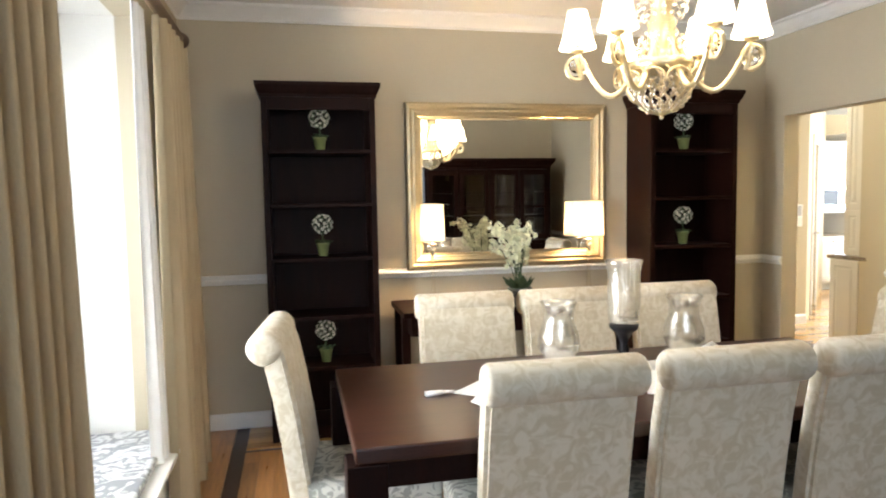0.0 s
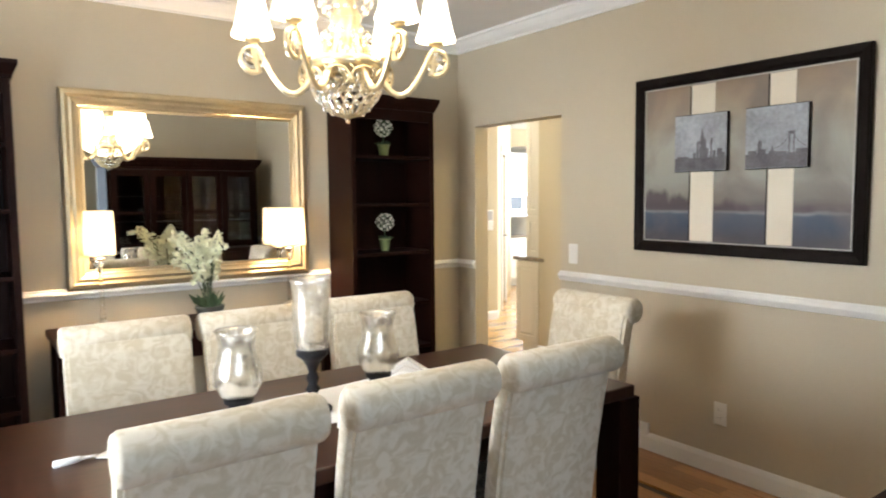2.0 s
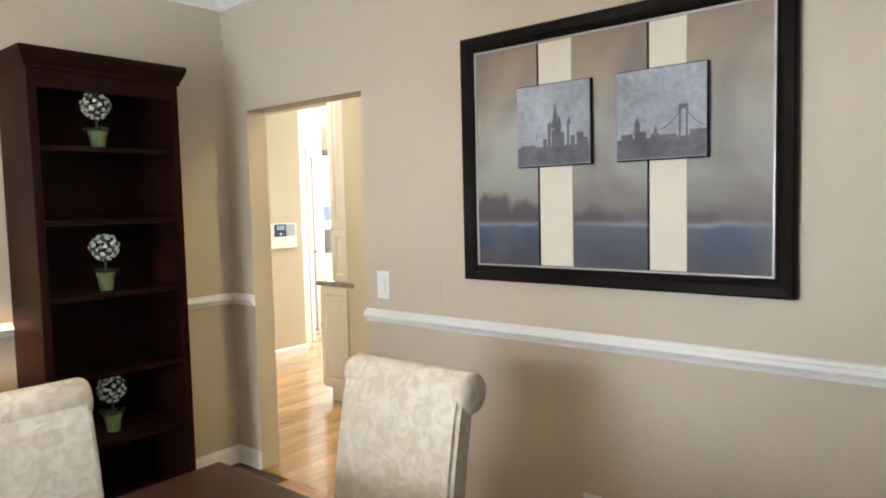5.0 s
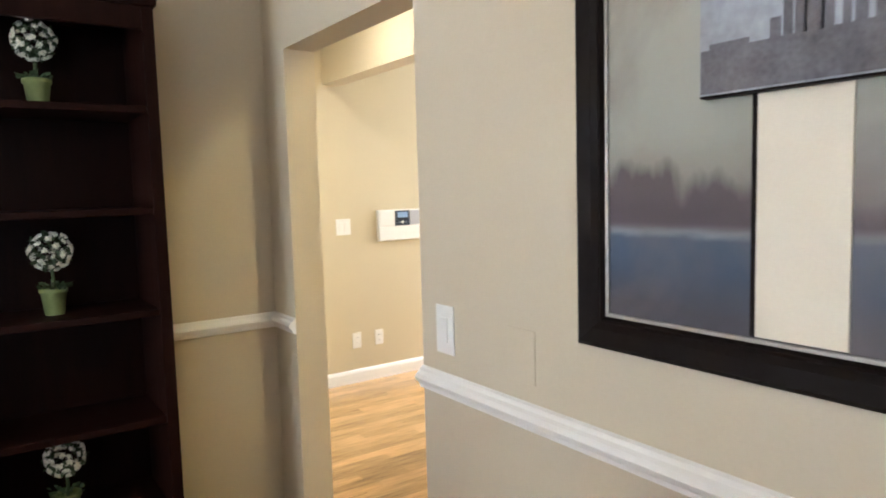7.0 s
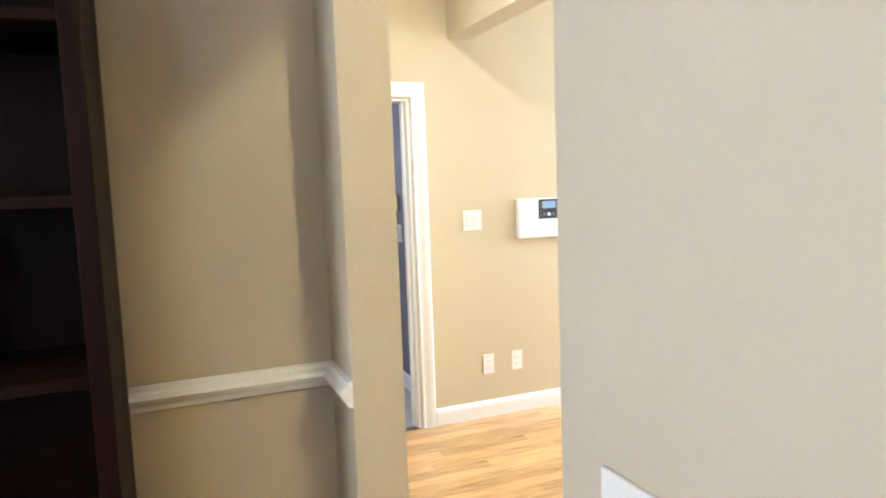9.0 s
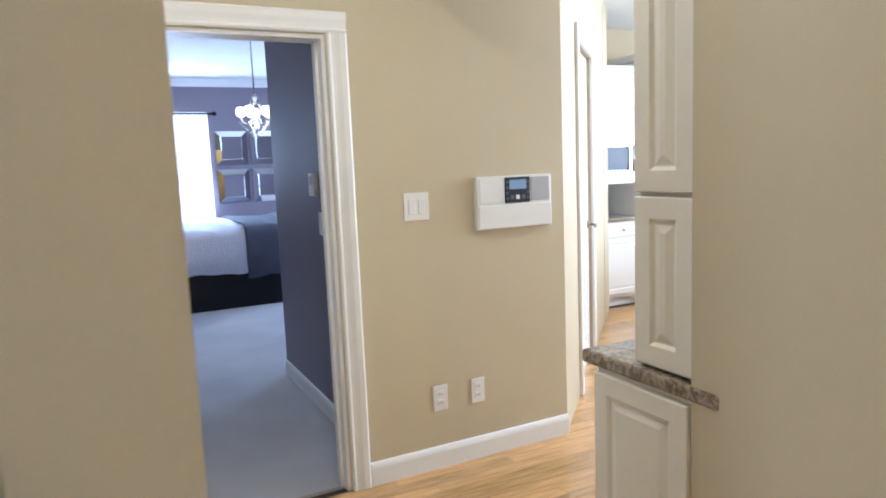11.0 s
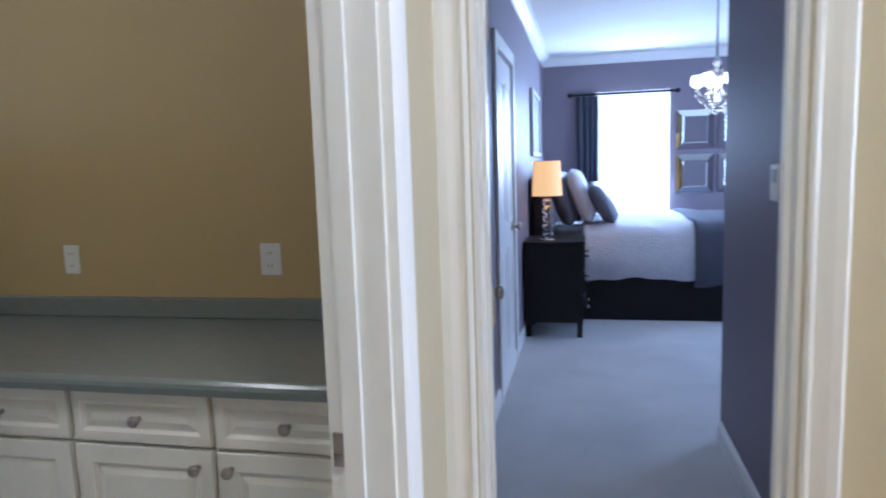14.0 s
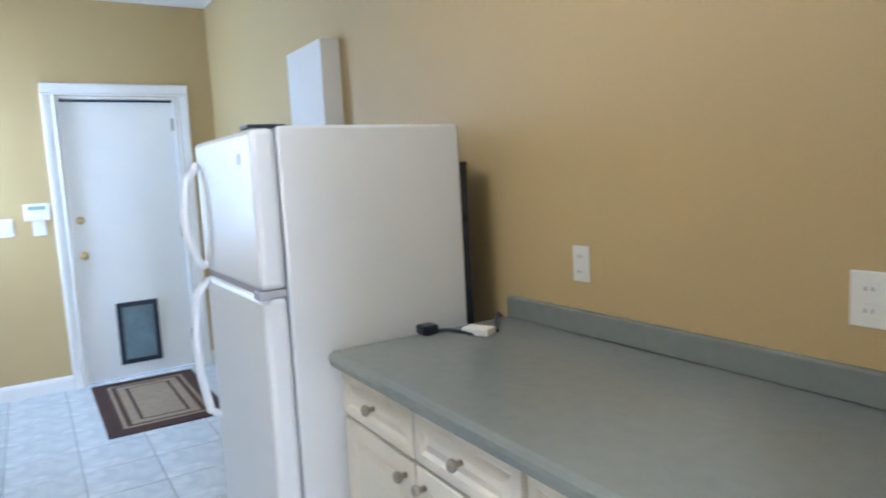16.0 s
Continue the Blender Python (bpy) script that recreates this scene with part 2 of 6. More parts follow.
SKYGLOW = glow("bright_sky_backdrop", (0.95, 0.98, 1.0), 3.0)
PAPER = matte("white_linen", (0.82, 0.81, 0.79), 0.8, scale=10, amount=0.04, fine=260, bump=0.3)


def painting_mat():
    """Hazy sky above a pale horizon and blue water, brushed in broad strokes."""
    m, n, l, b = nodes_of("seascape_canvas")
    tc, sep, ns, mp = n.new("ShaderNodeTexCoord"), n.new("ShaderNodeSeparateXYZ"), n.new("ShaderNodeTexNoise"), n.new("ShaderNodeMapping")
    mp.inputs["Scale"].default_value = (1, 1.6, 4.0)
    l.new(tc.outputs["Object"], mp.inputs[0])
    l.new(mp.outputs[0], ns.inputs[0])
    ns.inputs["Scale"].default_value, ns.inputs["Detail"].default_value = 3.5, 6
    l.new(tc.outputs["Object"], sep.inputs[0])
    ma = n.new("ShaderNodeMath")
    ma.operation = "MULTIPLY_ADD"
    ma.inputs[1].default_value = 0.05
    l.new(ns.outputs[0], ma.inputs[0])
    l.new(sep.outputs["Z"], ma.inputs[2])
    mr = n.new("ShaderNodeMapRange")
    mr.inputs[1].default_value, mr.inputs[2].default_value = 1.25, 2.05
    l.new(ma.outputs[0], mr.inputs[0])
    r = n.new("ShaderNodeValToRGB")
    cols = [(0.0, (0.048, 0.046, 0.058)), (0.08, (0.042, 0.058, 0.092)), (0.15, (0.055, 0.08, 0.122)), (0.166, (0.22, 0.23, 0.25)), (0.18, (0.13, 0.115, 0.12)),
            (0.205, (0.105, 0.088, 0.088)), (0.25, (0.20, 0.185, 0.16)), (0.36, (0.29, 0.29, 0.245)), (0.60, (0.34, 0.335, 0.28)), (0.80, (0.32, 0.262, 0.19)), (1.0, (0.25, 0.185, 0.125))]
    e = r.color_ramp.elements
    e[0].position, e[0].color = cols[0][0], (*cols[0][1], 1)
    e[1].position, e[1].color = cols[-1][0], (*cols[-1][1], 1)
    for p, c in cols[1:-1]:
        x = e.new(p)
        x.color = (*c, 1)
    l.new(mr.outputs[0], r.inputs[0])
    big, br_, mx = n.new("ShaderNodeTexNoise"), n.new("ShaderNodeValToRGB"), n.new("ShaderNodeMixRGB")
    big.inputs["Scale"].default_value, big.inputs["Detail"].default_value, big.inputs["Distortion"].default_value = 2.4, 5, 0.8
    l.new(tc.outputs["Object"], big.inputs[0])
    br_.color_ramp.elements[0].position, br_.color_ramp.elements[1].position = 0.42, 0.66
    br_.color_ramp.elements[0].color, br_.color_ramp.elements[1].color = (0, 0, 0, 1), (0.72, 0.72, 0.72, 1)
    l.new(big.outputs[0], br_.inputs[0])
    l.new(br_.outputs[0], mx.inputs[0])
    l.new(r.outputs[0], mx.inputs[1])
    mx.inputs[2].default_value = (0.15, 0.125, 0.115, 1)
    tm_, tn = n.new("ShaderNodeMapping"), n.new("ShaderNodeTexNoise")
    tm_.inputs["Scale"].default_value = (0, 6.0, 2.0)
    l.new(tc.outputs["Object"], tm_.inputs[0])
    l.new(tm_.outputs[0], tn.inputs[0])
    tn.inputs["Scale"].default_value, tn.inputs["Detail"].default_value = 1.3, 5
    top_, dz, fade, cut, mul, mt = (n.new("ShaderNodeMath"), n.new("ShaderNodeMath"), n.new("ShaderNodeMapRange"), n.new("ShaderNodeMapRange"), n.new("ShaderNodeMath"), n.new("ShaderNodeMixRGB"))
    top_.operation, dz.operation, mul.operation = "MULTIPLY_ADD", "SUBTRACT", "MULTIPLY"
    amp, lift = n.new("ShaderNodeMapRange"), n.new("ShaderNodeMath")
    amp.inputs[1].default_value, amp.inputs[2].default_value, amp.inputs[3].default_value, amp.inputs[4].default_value = 1.55, 2.1, 0.12, 0.42
    l.new(sep.outputs["Y"], amp.inputs[0])
    lift.operation, lift.inputs[1].default_value = "SUBTRACT", 0.27
    l.new(tn.outputs[0], lift.inputs[0])
    l.new(amp.outputs[0], top_.inputs[1])
    top_.inputs[2].default_value = 1.37
    l.new(lift.outputs[0], top_.inputs[0])
    l.new(top_.outputs[0], dz.inputs[0])
    l.new(sep.outputs["Z"], dz.inputs[1])
    fade.inputs[1].default_value, fade.inputs[2].default_value, fade.inputs[4].default_value = 0.0, 0.045, 0.85
    l.new(dz.outputs[0], fade.inputs[0])
    cut.inputs[1].default_value, cut.inputs[2].default_value = 1.352, 1.372
    l.new(sep.outputs["Z"], cut.inputs[0])
    l.new(fade.outputs[0], mul.inputs[0])
    l.new(cut.outputs[0], mul.inputs[1])
    l.new(mul.outputs[0], mt.inputs[0])
    l.new(mx.outputs[0], mt.inputs[1])
    mt.inputs[2].default_value = (0.062, 0.045, 0.052, 1)
    l.new(mt.outputs[0], b.inputs["Base Color"])
    b.inputs["Roughness"].default_value = 0.6
    bp = n.new("ShaderNodeBump")
    bp.inputs["Strength"].default_value, bp.inputs["Distance"].default_value = 0.25, 0.003
    l.new(ns.outputs[0], bp.inputs["Height"])
    l.new(bp.outputs[0], b.inputs["Normal"])
    return m


CANVAS = painting_mat()
LINER = matte("silver_liner", (0.36, 0.35, 0.32), 0.4, 0.4, scale=10, amount=0.2)
SUBCANVAS = matte("grey_city_canvas", (0.26, 0.275, 0.30), 0.6, scale=7, amount=0.5, fine=50, bump=0.3, dist=0.003)


# ---- mesh tools ----
def link(name, bm, material, parent=None, label="", smooth=False):
    me = bpy.data.meshes.new(name)
    bm.to_mesh(me)
    bm.free()
    if smooth:
        for p in me.polygons:
            p.use_smooth = True
    for mm in material if isinstance(material, (list, tuple)) else [material]:
        me.materials.append(mm)
    ob = new(name, me)
    if parent is not None:
        ob.parent = parent
    if label:
        ob["label"] = label
    return ob


def part(name, bm, material, parent, label="", smooth=False):
    return link(name, bm, material, parent, label, smooth)


def thing(name, m, label, category, group="", kind=""):
    e = new(name)
    e.matrix_world = m
    return tagged(e, label, category, group, kind)


def setting(ob, label="", category=""):
    return tagged(ob, label, category, kind="structure")


def add_box(bm, lo, hi, bevel=0.0, m=None):
    """A box between two corners, its edges bevelled if asked."""
    g = bmesh.ops.create_cube(bm, size=1.0)
    vs = g["verts"]
    for v in vs:
        v.co = Vector([lo[i] + (v.co[i] + 0.5) * (hi[i] - lo[i]) for i in range(3)])
    if bevel:
        es = list({e for v in vs for e in v.link_edges})
        r = bmesh.ops.bevel(bm, geom=es, offset=bevel, segments=2, affect="EDGES", profile=0.5)
        vs = list({v for f in r["faces"] for v in f.verts} | {v for v in vs if v.is_valid})
    if m is not None:
        bmesh.ops.transform(bm, matrix=m, verts=vs)
    return vs


def box(lo, hi, bevel=0.0, m=None):
    bm = bmesh.new()
    add_box(bm, lo, hi, bevel, m)
    return bm


def boxes(*rows, bevel=0.0):
    bm = bmesh.new()
    for lo, hi in rows:
        add_box(bm, lo, hi, bevel)
    return bm


def add_lathe(bm, profile, segs=24, m=None, cap=True):
    """Turns a profile of (radius, z) about z."""
    rings = []
    for r, z in profile:
        rings.append([bm.verts.new((r * math.cos(2 * math.pi * i / segs), r * math.sin(2 * math.pi * i / segs), z)) for i in range(segs)])
    for a, b in zip(rings, rings[1:]):
        for i in range(segs):
            bm.faces.new((a[i], a[(i + 1) % segs], b[(i + 1) % segs], b[i]))
    if cap:
        bm.faces.new(list(reversed(rings[0])))
        bm.faces.new(rings[-1])
    if m is not None:
        bmesh.ops.transform(bm, matrix=m, verts=[v for r in rings for v in r])
    return bm


def lathe(profile, segs=24, m=None, cap=True):
    return add_lathe(bmesh.new(), profile, segs, m, cap)


def add_tube(bm, points, radius, segs=8, caps=True):
    """A round bar along points; radius a number or one for each point."""
    pts = [Vector(p) for p in points]
    rad = radius if isinstance(radius, (list, tuple)) else [radius] * len(pts)
    rings, side = [], None
    for i, p in enumerate(pts):
        d = (pts[min(i + 1, len(pts) - 1)] - pts[max(i - 1, 0)]).normalized()
        if side is None:
            side = d.orthogonal().normalized()
        side = (side - d * side.dot(d)).normalized()
        up = d.cross(side)
        rings.append([bm.verts.new(p + rad[i] * (math.cos(2 * math.pi * k / segs) * side + math.sin(2 * math.pi * k / segs) * up)) for k in range(segs)])
    for a, b in zip(rings, rings[1:]):
        for k in range(segs):
            bm.faces.new((a[k], a[(k + 1) % segs], b[(k + 1) % segs], b[k]))
    if caps:
        bm.faces.new(list(reversed(rings[0])))
        bm.faces.new(rings[-1])
    return bm


def tube(points, radius, segs=8):
    return add_tube(bmesh.new(), points, radius, segs)


def add_extrude(bm, outline, axis, a, b, m=None):
    """A prism of an outline of (u, v) between a and b along axis 0, 1 or 2; u and v are the other two axes in order."""
    def at(u, v, w):
        c = [u, v]
        c.insert(axis, w)
        return bm.verts.new(c)
    lo, hi = [at(u, v, a) for u, v in outline], [at(u, v, b) for u, v in outline]
    k = len(outline)
    for i in range(k):
        bm.faces.new((lo[i], lo[(i + 1) % k], hi[(i + 1) % k], hi[i]))
    bm.faces.new(list(reversed(lo)))
    bm.faces.new(hi)
    bmesh.ops.recalc_face_normals(bm, faces=bm.faces[:])
    if m is not None:
        bmesh.ops.transform(bm, matrix=m, verts=lo + hi)
    return bm


def extrude(outline, axis, a, b, m=None):
    return add_extrude(bmesh.new(), outline, axis, a, b, m)


def curtain_mesh(width, height, folds, depth, seed, flare=0.0):
    """A hanging cloth in soft uneven folds, from z = 0 to height, along x."""
    rnd = random.Random(seed)
    bm, nx, nz = bmesh.new(), folds * 10, 14
    ph = [rnd.uniform(0, 6.3) for _ in range(3)]
    grid = []
    for j in range(nz + 1):
        z = height * j / nz
        low = 1 - j / nz
        row = []
        for i in range(nx + 1):
            u = i / nx
            w = width * (1 + flare * low)
            x = (u - 0.5) * w
            y = depth * (0.6 + 0.5 * low) * math.sin(2 * math.pi * folds * u + 0.7 * math.sin(5 * u + ph[0]) + 0.25 * low * math.sin(9 * u + ph[1]))
            y += 0.3 * depth * math.sin(2 * math.pi * folds * 2.3 * u + ph[2]) * low
            row.append((x, y, z))
        grid.append(row)
    for sgn in (1, -1):
        pass
    vs = [[bm.verts.new(p) for p in row] for row in grid]
    back = [[bm.verts.new((p[0], p[1] + 0.004, p[2])) for p in row] for row in grid]
    for j in range(nz):
        for i in range(nx):
            bm.faces.new((vs[j][i], vs[j][i + 1], vs[j + 1][i + 1], vs[j + 1][i]))
            bm.faces.new((back[j][i], back[j + 1][i], back[j + 1][i + 1], back[j][i + 1]))
    return bm


def wall_y(name, y0, y1, x0, x1, h, openings, material, label, z0=0.0):
    """A wall along x between y0 and y1 with openings (xa, xb, za, zb)."""
    bm, x = bmesh.new(), x0
    for xa, xb, za, zb in sorted(openings):
        if xa > x:
            add_box(bm, (x, y0, z0), (xa, y1, h))
        if za > z0:
            add_box(bm, (xa, y0, z0), (xb, y1, za))
        if zb < h:
            add_box(bm, (xa, y0, zb), (xb, y1, h))
        x = xb
    if x < x1:
        add_box(bm, (x, y0, z0), (x1, y1, h))
    return setting(link(name, bm, material), label, "wall")


def wall_x(name, x0, x1, y0, y1, h, openings, material, label, z0=0.0):
    bm, y = bmesh.new(), y0
    for ya, yb, za, zb in sorted(openings):
        if ya > y:
            add_box(bm, (x0, y, z0), (x1, ya, h))
        if za > z0:
            add_box(bm, (x0, ya, z0), (x1, yb, za))
        if zb < h:
            add_box(bm, (x0, ya, zb), (x1, yb, h))
        y = yb
    if y < y1:
        add_box(bm, (x0, y, z0), (x1, y1, h))
    return setting(link(name, bm, material), label, "wall")


RAIL = [(0, 0), (0.012, 0.004), (0.016, 0.016), (0.024, 0.024), (0.03, 0.034), (0.024, 0.044), (0.014, 0.05), (0.01, 0.058), (0, 0.062)]
BASE = [(0, 0), (0.015, 0), (0.015, 0.075), (0.011, 0.088), (0.006, 0.096), (0, 0.1)]
CROWN = [(0, 0), (0.012, 0), (0.014, 0.012), (0.022, 0.018), (0.04, 0.032), (0.062, 0.058), (0.072, 0.07), (0.085, 0.074), (0.088, 0.09), (0, 0.09)]


def moulding(name, profile, a, b, out, z, material, label, category):
    """A moulding from a to b (x, y) on a wall, its profile (out, up) turned towards out."""
    bm = bmesh.new()
    o = Vector((out[0], out[1], 0))
    ends = []
    for p in (a, b):
        ends.append([bm.verts.new(Vector((p[0], p[1], z)) + o * u + Vector((0, 0, v))) for u, v in profile])
    k = len(profile)
    for i in range(k):
        bm.faces.new((ends[0][i], ends[0][(i + 1) % k], ends[1][(i + 1) % k], ends[1][i]))
    bm.faces.new(list(reversed(ends[0])))
    bm.faces.new(ends[1])
    bmesh.ops.recalc_face_normals(bm, faces=bm.faces[:])
    return setting(link(name, bm, material), label, category)


def chair_rail(a, b, out):
    return moulding("chair_rail", RAIL, a, b, out, 0.908, WHITE, "white painted wooden chair rail on tan wall", "moulding")


def baseboard(a, b, out, z=0.0):
    return moulding("baseboard", BASE, a, b, out, z, WHITE, "white painted wooden baseboard along the floor", "baseboard")


def crown(a, b, out, z=2.51):
    return moulding("crown_moulding", CROWN, a, b, out, z, WHITE, "white painted crown moulding under the ceiling", "moulding")

# ---- large structure ----
H = 2.60
HB = 2.53
# dining room
floor = setting(link("floor_dining", box((-0.86, -3.0, -0.08), (3.22, 3.95, -0.012)), WALNUT), "dark underlayer of the dining room wood floor", "floor")
wall_y("wall_dining_north", 3.89, 4.01, -0.97, 3.16, H, [], TAN, "tan painted dining room wall behind the mirror")
wall_x("wall_dining_east", 3.16, 3.28, -3.0, 4.01, H, [(2.815, 3.685, 0.0, 1.957)], TAN, "tan painted wall with a cased-less doorway")
wall_x("wall_dining_west", -0.97, -0.85, -3.0, 3.89, H, [(1.10, 2.92, 0.30, 2.27)], TAN, "tan painted wall with a deep window recess")
wall_y("wall_dining_south", -0.42, -0.30, 1.335, 3.16, H, [], TAN, "tan painted wall behind the dark hutch")
# Closing wall out of view; its opening only holds the foyer fill lamp.
wall_y("wall_foyer_south", -3.12, -3.0, -0.97, 3.28, H, [(-0.7, 0.5, 0.5, 2.2)], TAN, "tan painted foyer wall with an unseen opening for a fill lamp")
setting(link("ceiling_dining", box((-0.97, -3.12, H), (3.28, 4.01, H + 0.1)), CEIL), "white painted dining room ceiling", "ceiling")
# window recess
setting(link("window_recess_reveal", boxes(((-1.32, 2.92, 0.30), (-0.97, 3.00, 2.27)), ((-1.32, 1.02, 0.30), (-0.97, 1.10, 2.27)), ((-1.32, 1.02, 2.27), (-0.97, 3.00, 2.35)), ((-1.32, 1.02, 0.20), (-0.97, 3.00, 0.30)), ((-1.32, 1.10, 0.30), (-1.27, 2.92, 0.44)), ((-1.32, 1.10, 2.05), (-1.27, 2.92, 2.27))), WHITE), "white painted reveal of the deep window recess", "window reveal")
# hall, kitchen, bedroom, laundry
setting(link("floor_hall", boxes(((3.28, 0.80, -0.08), (4.37, 2.55, -0.012)), ((3.22, 2.55, -0.08), (9.5, 8.6, -0.012))), WALNUT), "dark underlayer of the oak strip floor", "floor")
setting(link("floor_laundry", box((-2.1, 4.01, -0.08), (3.22, 6.35, -0.010)), GROUT), "grey grout bed of the laundry tiles", "floor")
setting(link("floor_bedroom_carpet", boxes(((3.0, 5.84, -0.08), (4.3, 7.5, 0.004)), ((3.0, 7.5, -0.08), (6.87, 12.3, 0.004))), CARPET), "pale blue-grey bedroom carpet", "floor")
wall_x("wall_hall_west", 3.16, 3.28, 4.01, 5.785, H, [(4.54, 5.35, 0.0, 2.0)], HALL_TAN, "tan painted hall wall with the laundry doorway")
wall_y("wall_hall_north", 5.785, 5.90, 3.16, 5.192, H, [(3.355, 4.06, 0.0, 1.87)], HALL_TAN, "tan painted hall wall with alarm panel and bedroom doorway")
wall_x("wall_hall_east", 4.25, 4.37, 0.92, 4.135, H, [], HALL_TAN, "tan painted hall wall beside the kitchen opening")
wall_y("wall_hall_south", 0.80, 0.92, 3.28, 4.37, H, [], HALL_TAN, "tan painted end wall of the hall")
setting(link("hall_beam", box((4.30, 4.135, 2.198), (4.44, 5.785, H)), HALL_TAN), "tan painted dropped beam over the kitchen opening", "beam")
setting(link("ceiling_hall", boxes(((3.28, 0.80, H), (4.37, 2.43, H + 0.1)), ((3.16, 2.43, H), (9.5, 5.90, H + 0.1))), CEIL), "white painted hall ceiling", "ceiling")
setting(link("ceiling_kitchen", boxes(((5.192, 5.90, H), (9.6, 7.46, H + 0.1)), ((6.87, 7.46, H), (9.6, 8.7, H + 0.1))), CEIL), "white painted kitchen ceiling with recessed lights", "ceiling")
d45 = Vector((1, 1, 0)).normalized()
n45 = Vector((-1, 1, 0)).normalized()
pm = Matrix(((d45.x, n45.x, 0, 5.192), (d45.y, n45.y, 0, 5.785), (0, 0, 1, 0), (0, 0, 0, 1)))
bm = bmesh.new()
add_box(bm, (0, 0, 0), (0.62, 0.1, H), m=pm)
add_box(bm, (1.34, 0, 0), (2.84, 0.1, H), m=pm)
add_box(bm, (0.62, 0, 2.0), (1.34, 0.1, H), m=pm)
setting(link("wall_pantry", bm, HALL_TAN), "tan painted angled pantry wall", "wall")
wall_y("wall_kitchen_north", 8.45, 8.57, 7.0, 9.6, H, [], HALL_TAN, "tan painted kitchen wall behind the cabinets")
# Unseen window, widened northward so the refrigerator reflects it.
wall_x("wall_kitchen_east", 9.45, 9.57, 4.0, 8.45, H, [(4.1, 7.2, 1.0, 2.2)], HALL_TAN, "tan painted kitchen wall with an unseen wide window")
wall_y("wall_kitchen_south", 3.94, 4.06, 4.37, 9.57, H, [], HALL_TAN, "tan painted kitchen wall behind the hutch cabinets")
wall_x("wall_bedroom_west", 3.0, 3.12, 5.90, 12.3, H, [], PURPLE, "purple-grey painted bedroom wall")
wall_x("wall_bedroom_entry", 4.24, 4.36, 5.90, 7.46, H, [], PURPLE, "slate purple painted wall beside the bedroom door")
wall_y("wall_bedroom_south", 7.46, 7.58, 4.24, 6.75, H, [], PURPLE, "purple-grey painted bedroom wall")
# Unseen opening in this wall, added for the bedroom's extra light.
wall_x("wall_bedroom_east", 6.75, 6.87, 7.46, 12.3, H, [(9.3, 11.0, 0.8, 2.2)], PURPLE, "purple-grey painted bedroom wall with an unseen opening for a fill lamp")
wall_y("wall_bedroom_north", 12.2, 12.32, 3.0, 6.87, H, [(3.74, 4.50, 0.70, 2.04)], PURPLE, "purple-grey painted wall with a curtained window")
setting(link("ceiling_bedroom", boxes(((3.0, 5.90, HB), (4.36, 7.46, HB + 0.1)), ((3.0, 7.46, HB), (6.87, 12.32, HB + 0.1))), CEIL), "pale glossy bedroom ceiling", "ceiling")
wall_y("wall_laundry_north", 6.20, 6.32, -2.1, 3.0, 2.70, [], LAUNDRY_TAN, "tan painted laundry wall above the counter")
wall_x("wall_laundry_west", -2.09, -1.97, 4.01, 6.20, 2.70, [(5.18, 5.937, 0.0, 1.993)], LAUNDRY_TAN, "tan painted laundry wall with the back door")
# The opening is unseen, made to let the laundry fill light in.
wall_y("wall_laundry_south", 4.01, 4.09, -2.09, 3.16, 2.70, [(-1.95, -1.0, 1.0, 2.1)], LAUNDRY_TAN, "tan painted laundry wall with an unseen opening for a fill lamp")
setting(link("wall_laundry_corner", boxes(((3.0, 5.785, 0), (3.16, 6.32, 2.70)))  , LAUNDRY_TAN), "tan painted corner of the laundry", "wall")
# Unseen glowing panel, added to keep the sun out of this opening.
setting(link("laundry_glow_panel", box((-2.6, 3.66, 0.4), (-0.98, 3.68, 2.9)), SKYGLOW), "bright panel added outside the unseen laundry opening", "backdrop")
setting(link("ceiling_laundry", box((-2.1, 4.01, 2.635), (3.16, 6.32, 2.8)), CEIL), "white painted laundry ceiling", "ceiling")

# mouldings
chair_rail((-0.85, 3.89), (-0.374, 3.89), (0, -1))
chair_rail((0.279, 3.89), (2.058, 3.89), (0, -1))
chair_rail((2.697, 3.89), (3.16, 3.89), (0, -1))
chair_rail((3.16, 3.89), (3.16, 3.685), (-1, 0))
chair_rail((3.16, 2.815), (3.16, -0.30), (-1, 0))
baseboard((-0.85, 3.89), (-0.374, 3.89), (0, -1))
baseboard((0.279, 3.89), (2.058, 3.89), (0, -1))
baseboard((2.697, 3.89), (3.16, 3.89), (0, -1))
baseboard((3.16, 3.89), (3.16, 3.685), (-1, 0))
baseboard((3.16, 2.815), (3.16, -0.30), (-1, 0))
baseboard((-0.85, 3.89), (-0.85, -3.0), (1, 0))
baseboard((4.15, 5.785), (5.192, 5.785), (0, -1))
baseboard((3.28, 5.44), (3.28, 5.785), (1, 0))
baseboard((4.25, 2.55), (4.25, 4.135), (-1, 0))
baseboard((4.24, 5.90), (4.24, 7.56), (-1, 0))
baseboard((3.12, 5.90), (3.12, 12.2), (1, 0))
baseboard((3.12, 12.2), (6.75, 12.2), (0, -1))
baseboard((-1.97, 4.09), (-1.97, 5.095), (1, 0))
baseboard((-1.97, 6.022), (-1.97, 6.20), (1, 0))
baseboard((0.9, 6.20), (-1.97, 6.20), (0, -1))
crown((-0.85, 3.89), (3.16, 3.89), (0, -1))
crown((3.16, 3.89), (3.16, -0.30), (-1, 0))
crown((-0.85, 3.89), (-0.85, -3.0), (1, 0))
crown((1.335, -0.30), (3.16, -0.30), (0, 1))
crown((3.12, 5.90), (3.12, 12.2), (1, 0), 2.44)
crown((3.12, 12.2), (6.75, 12.2), (0, -1), 2.44)
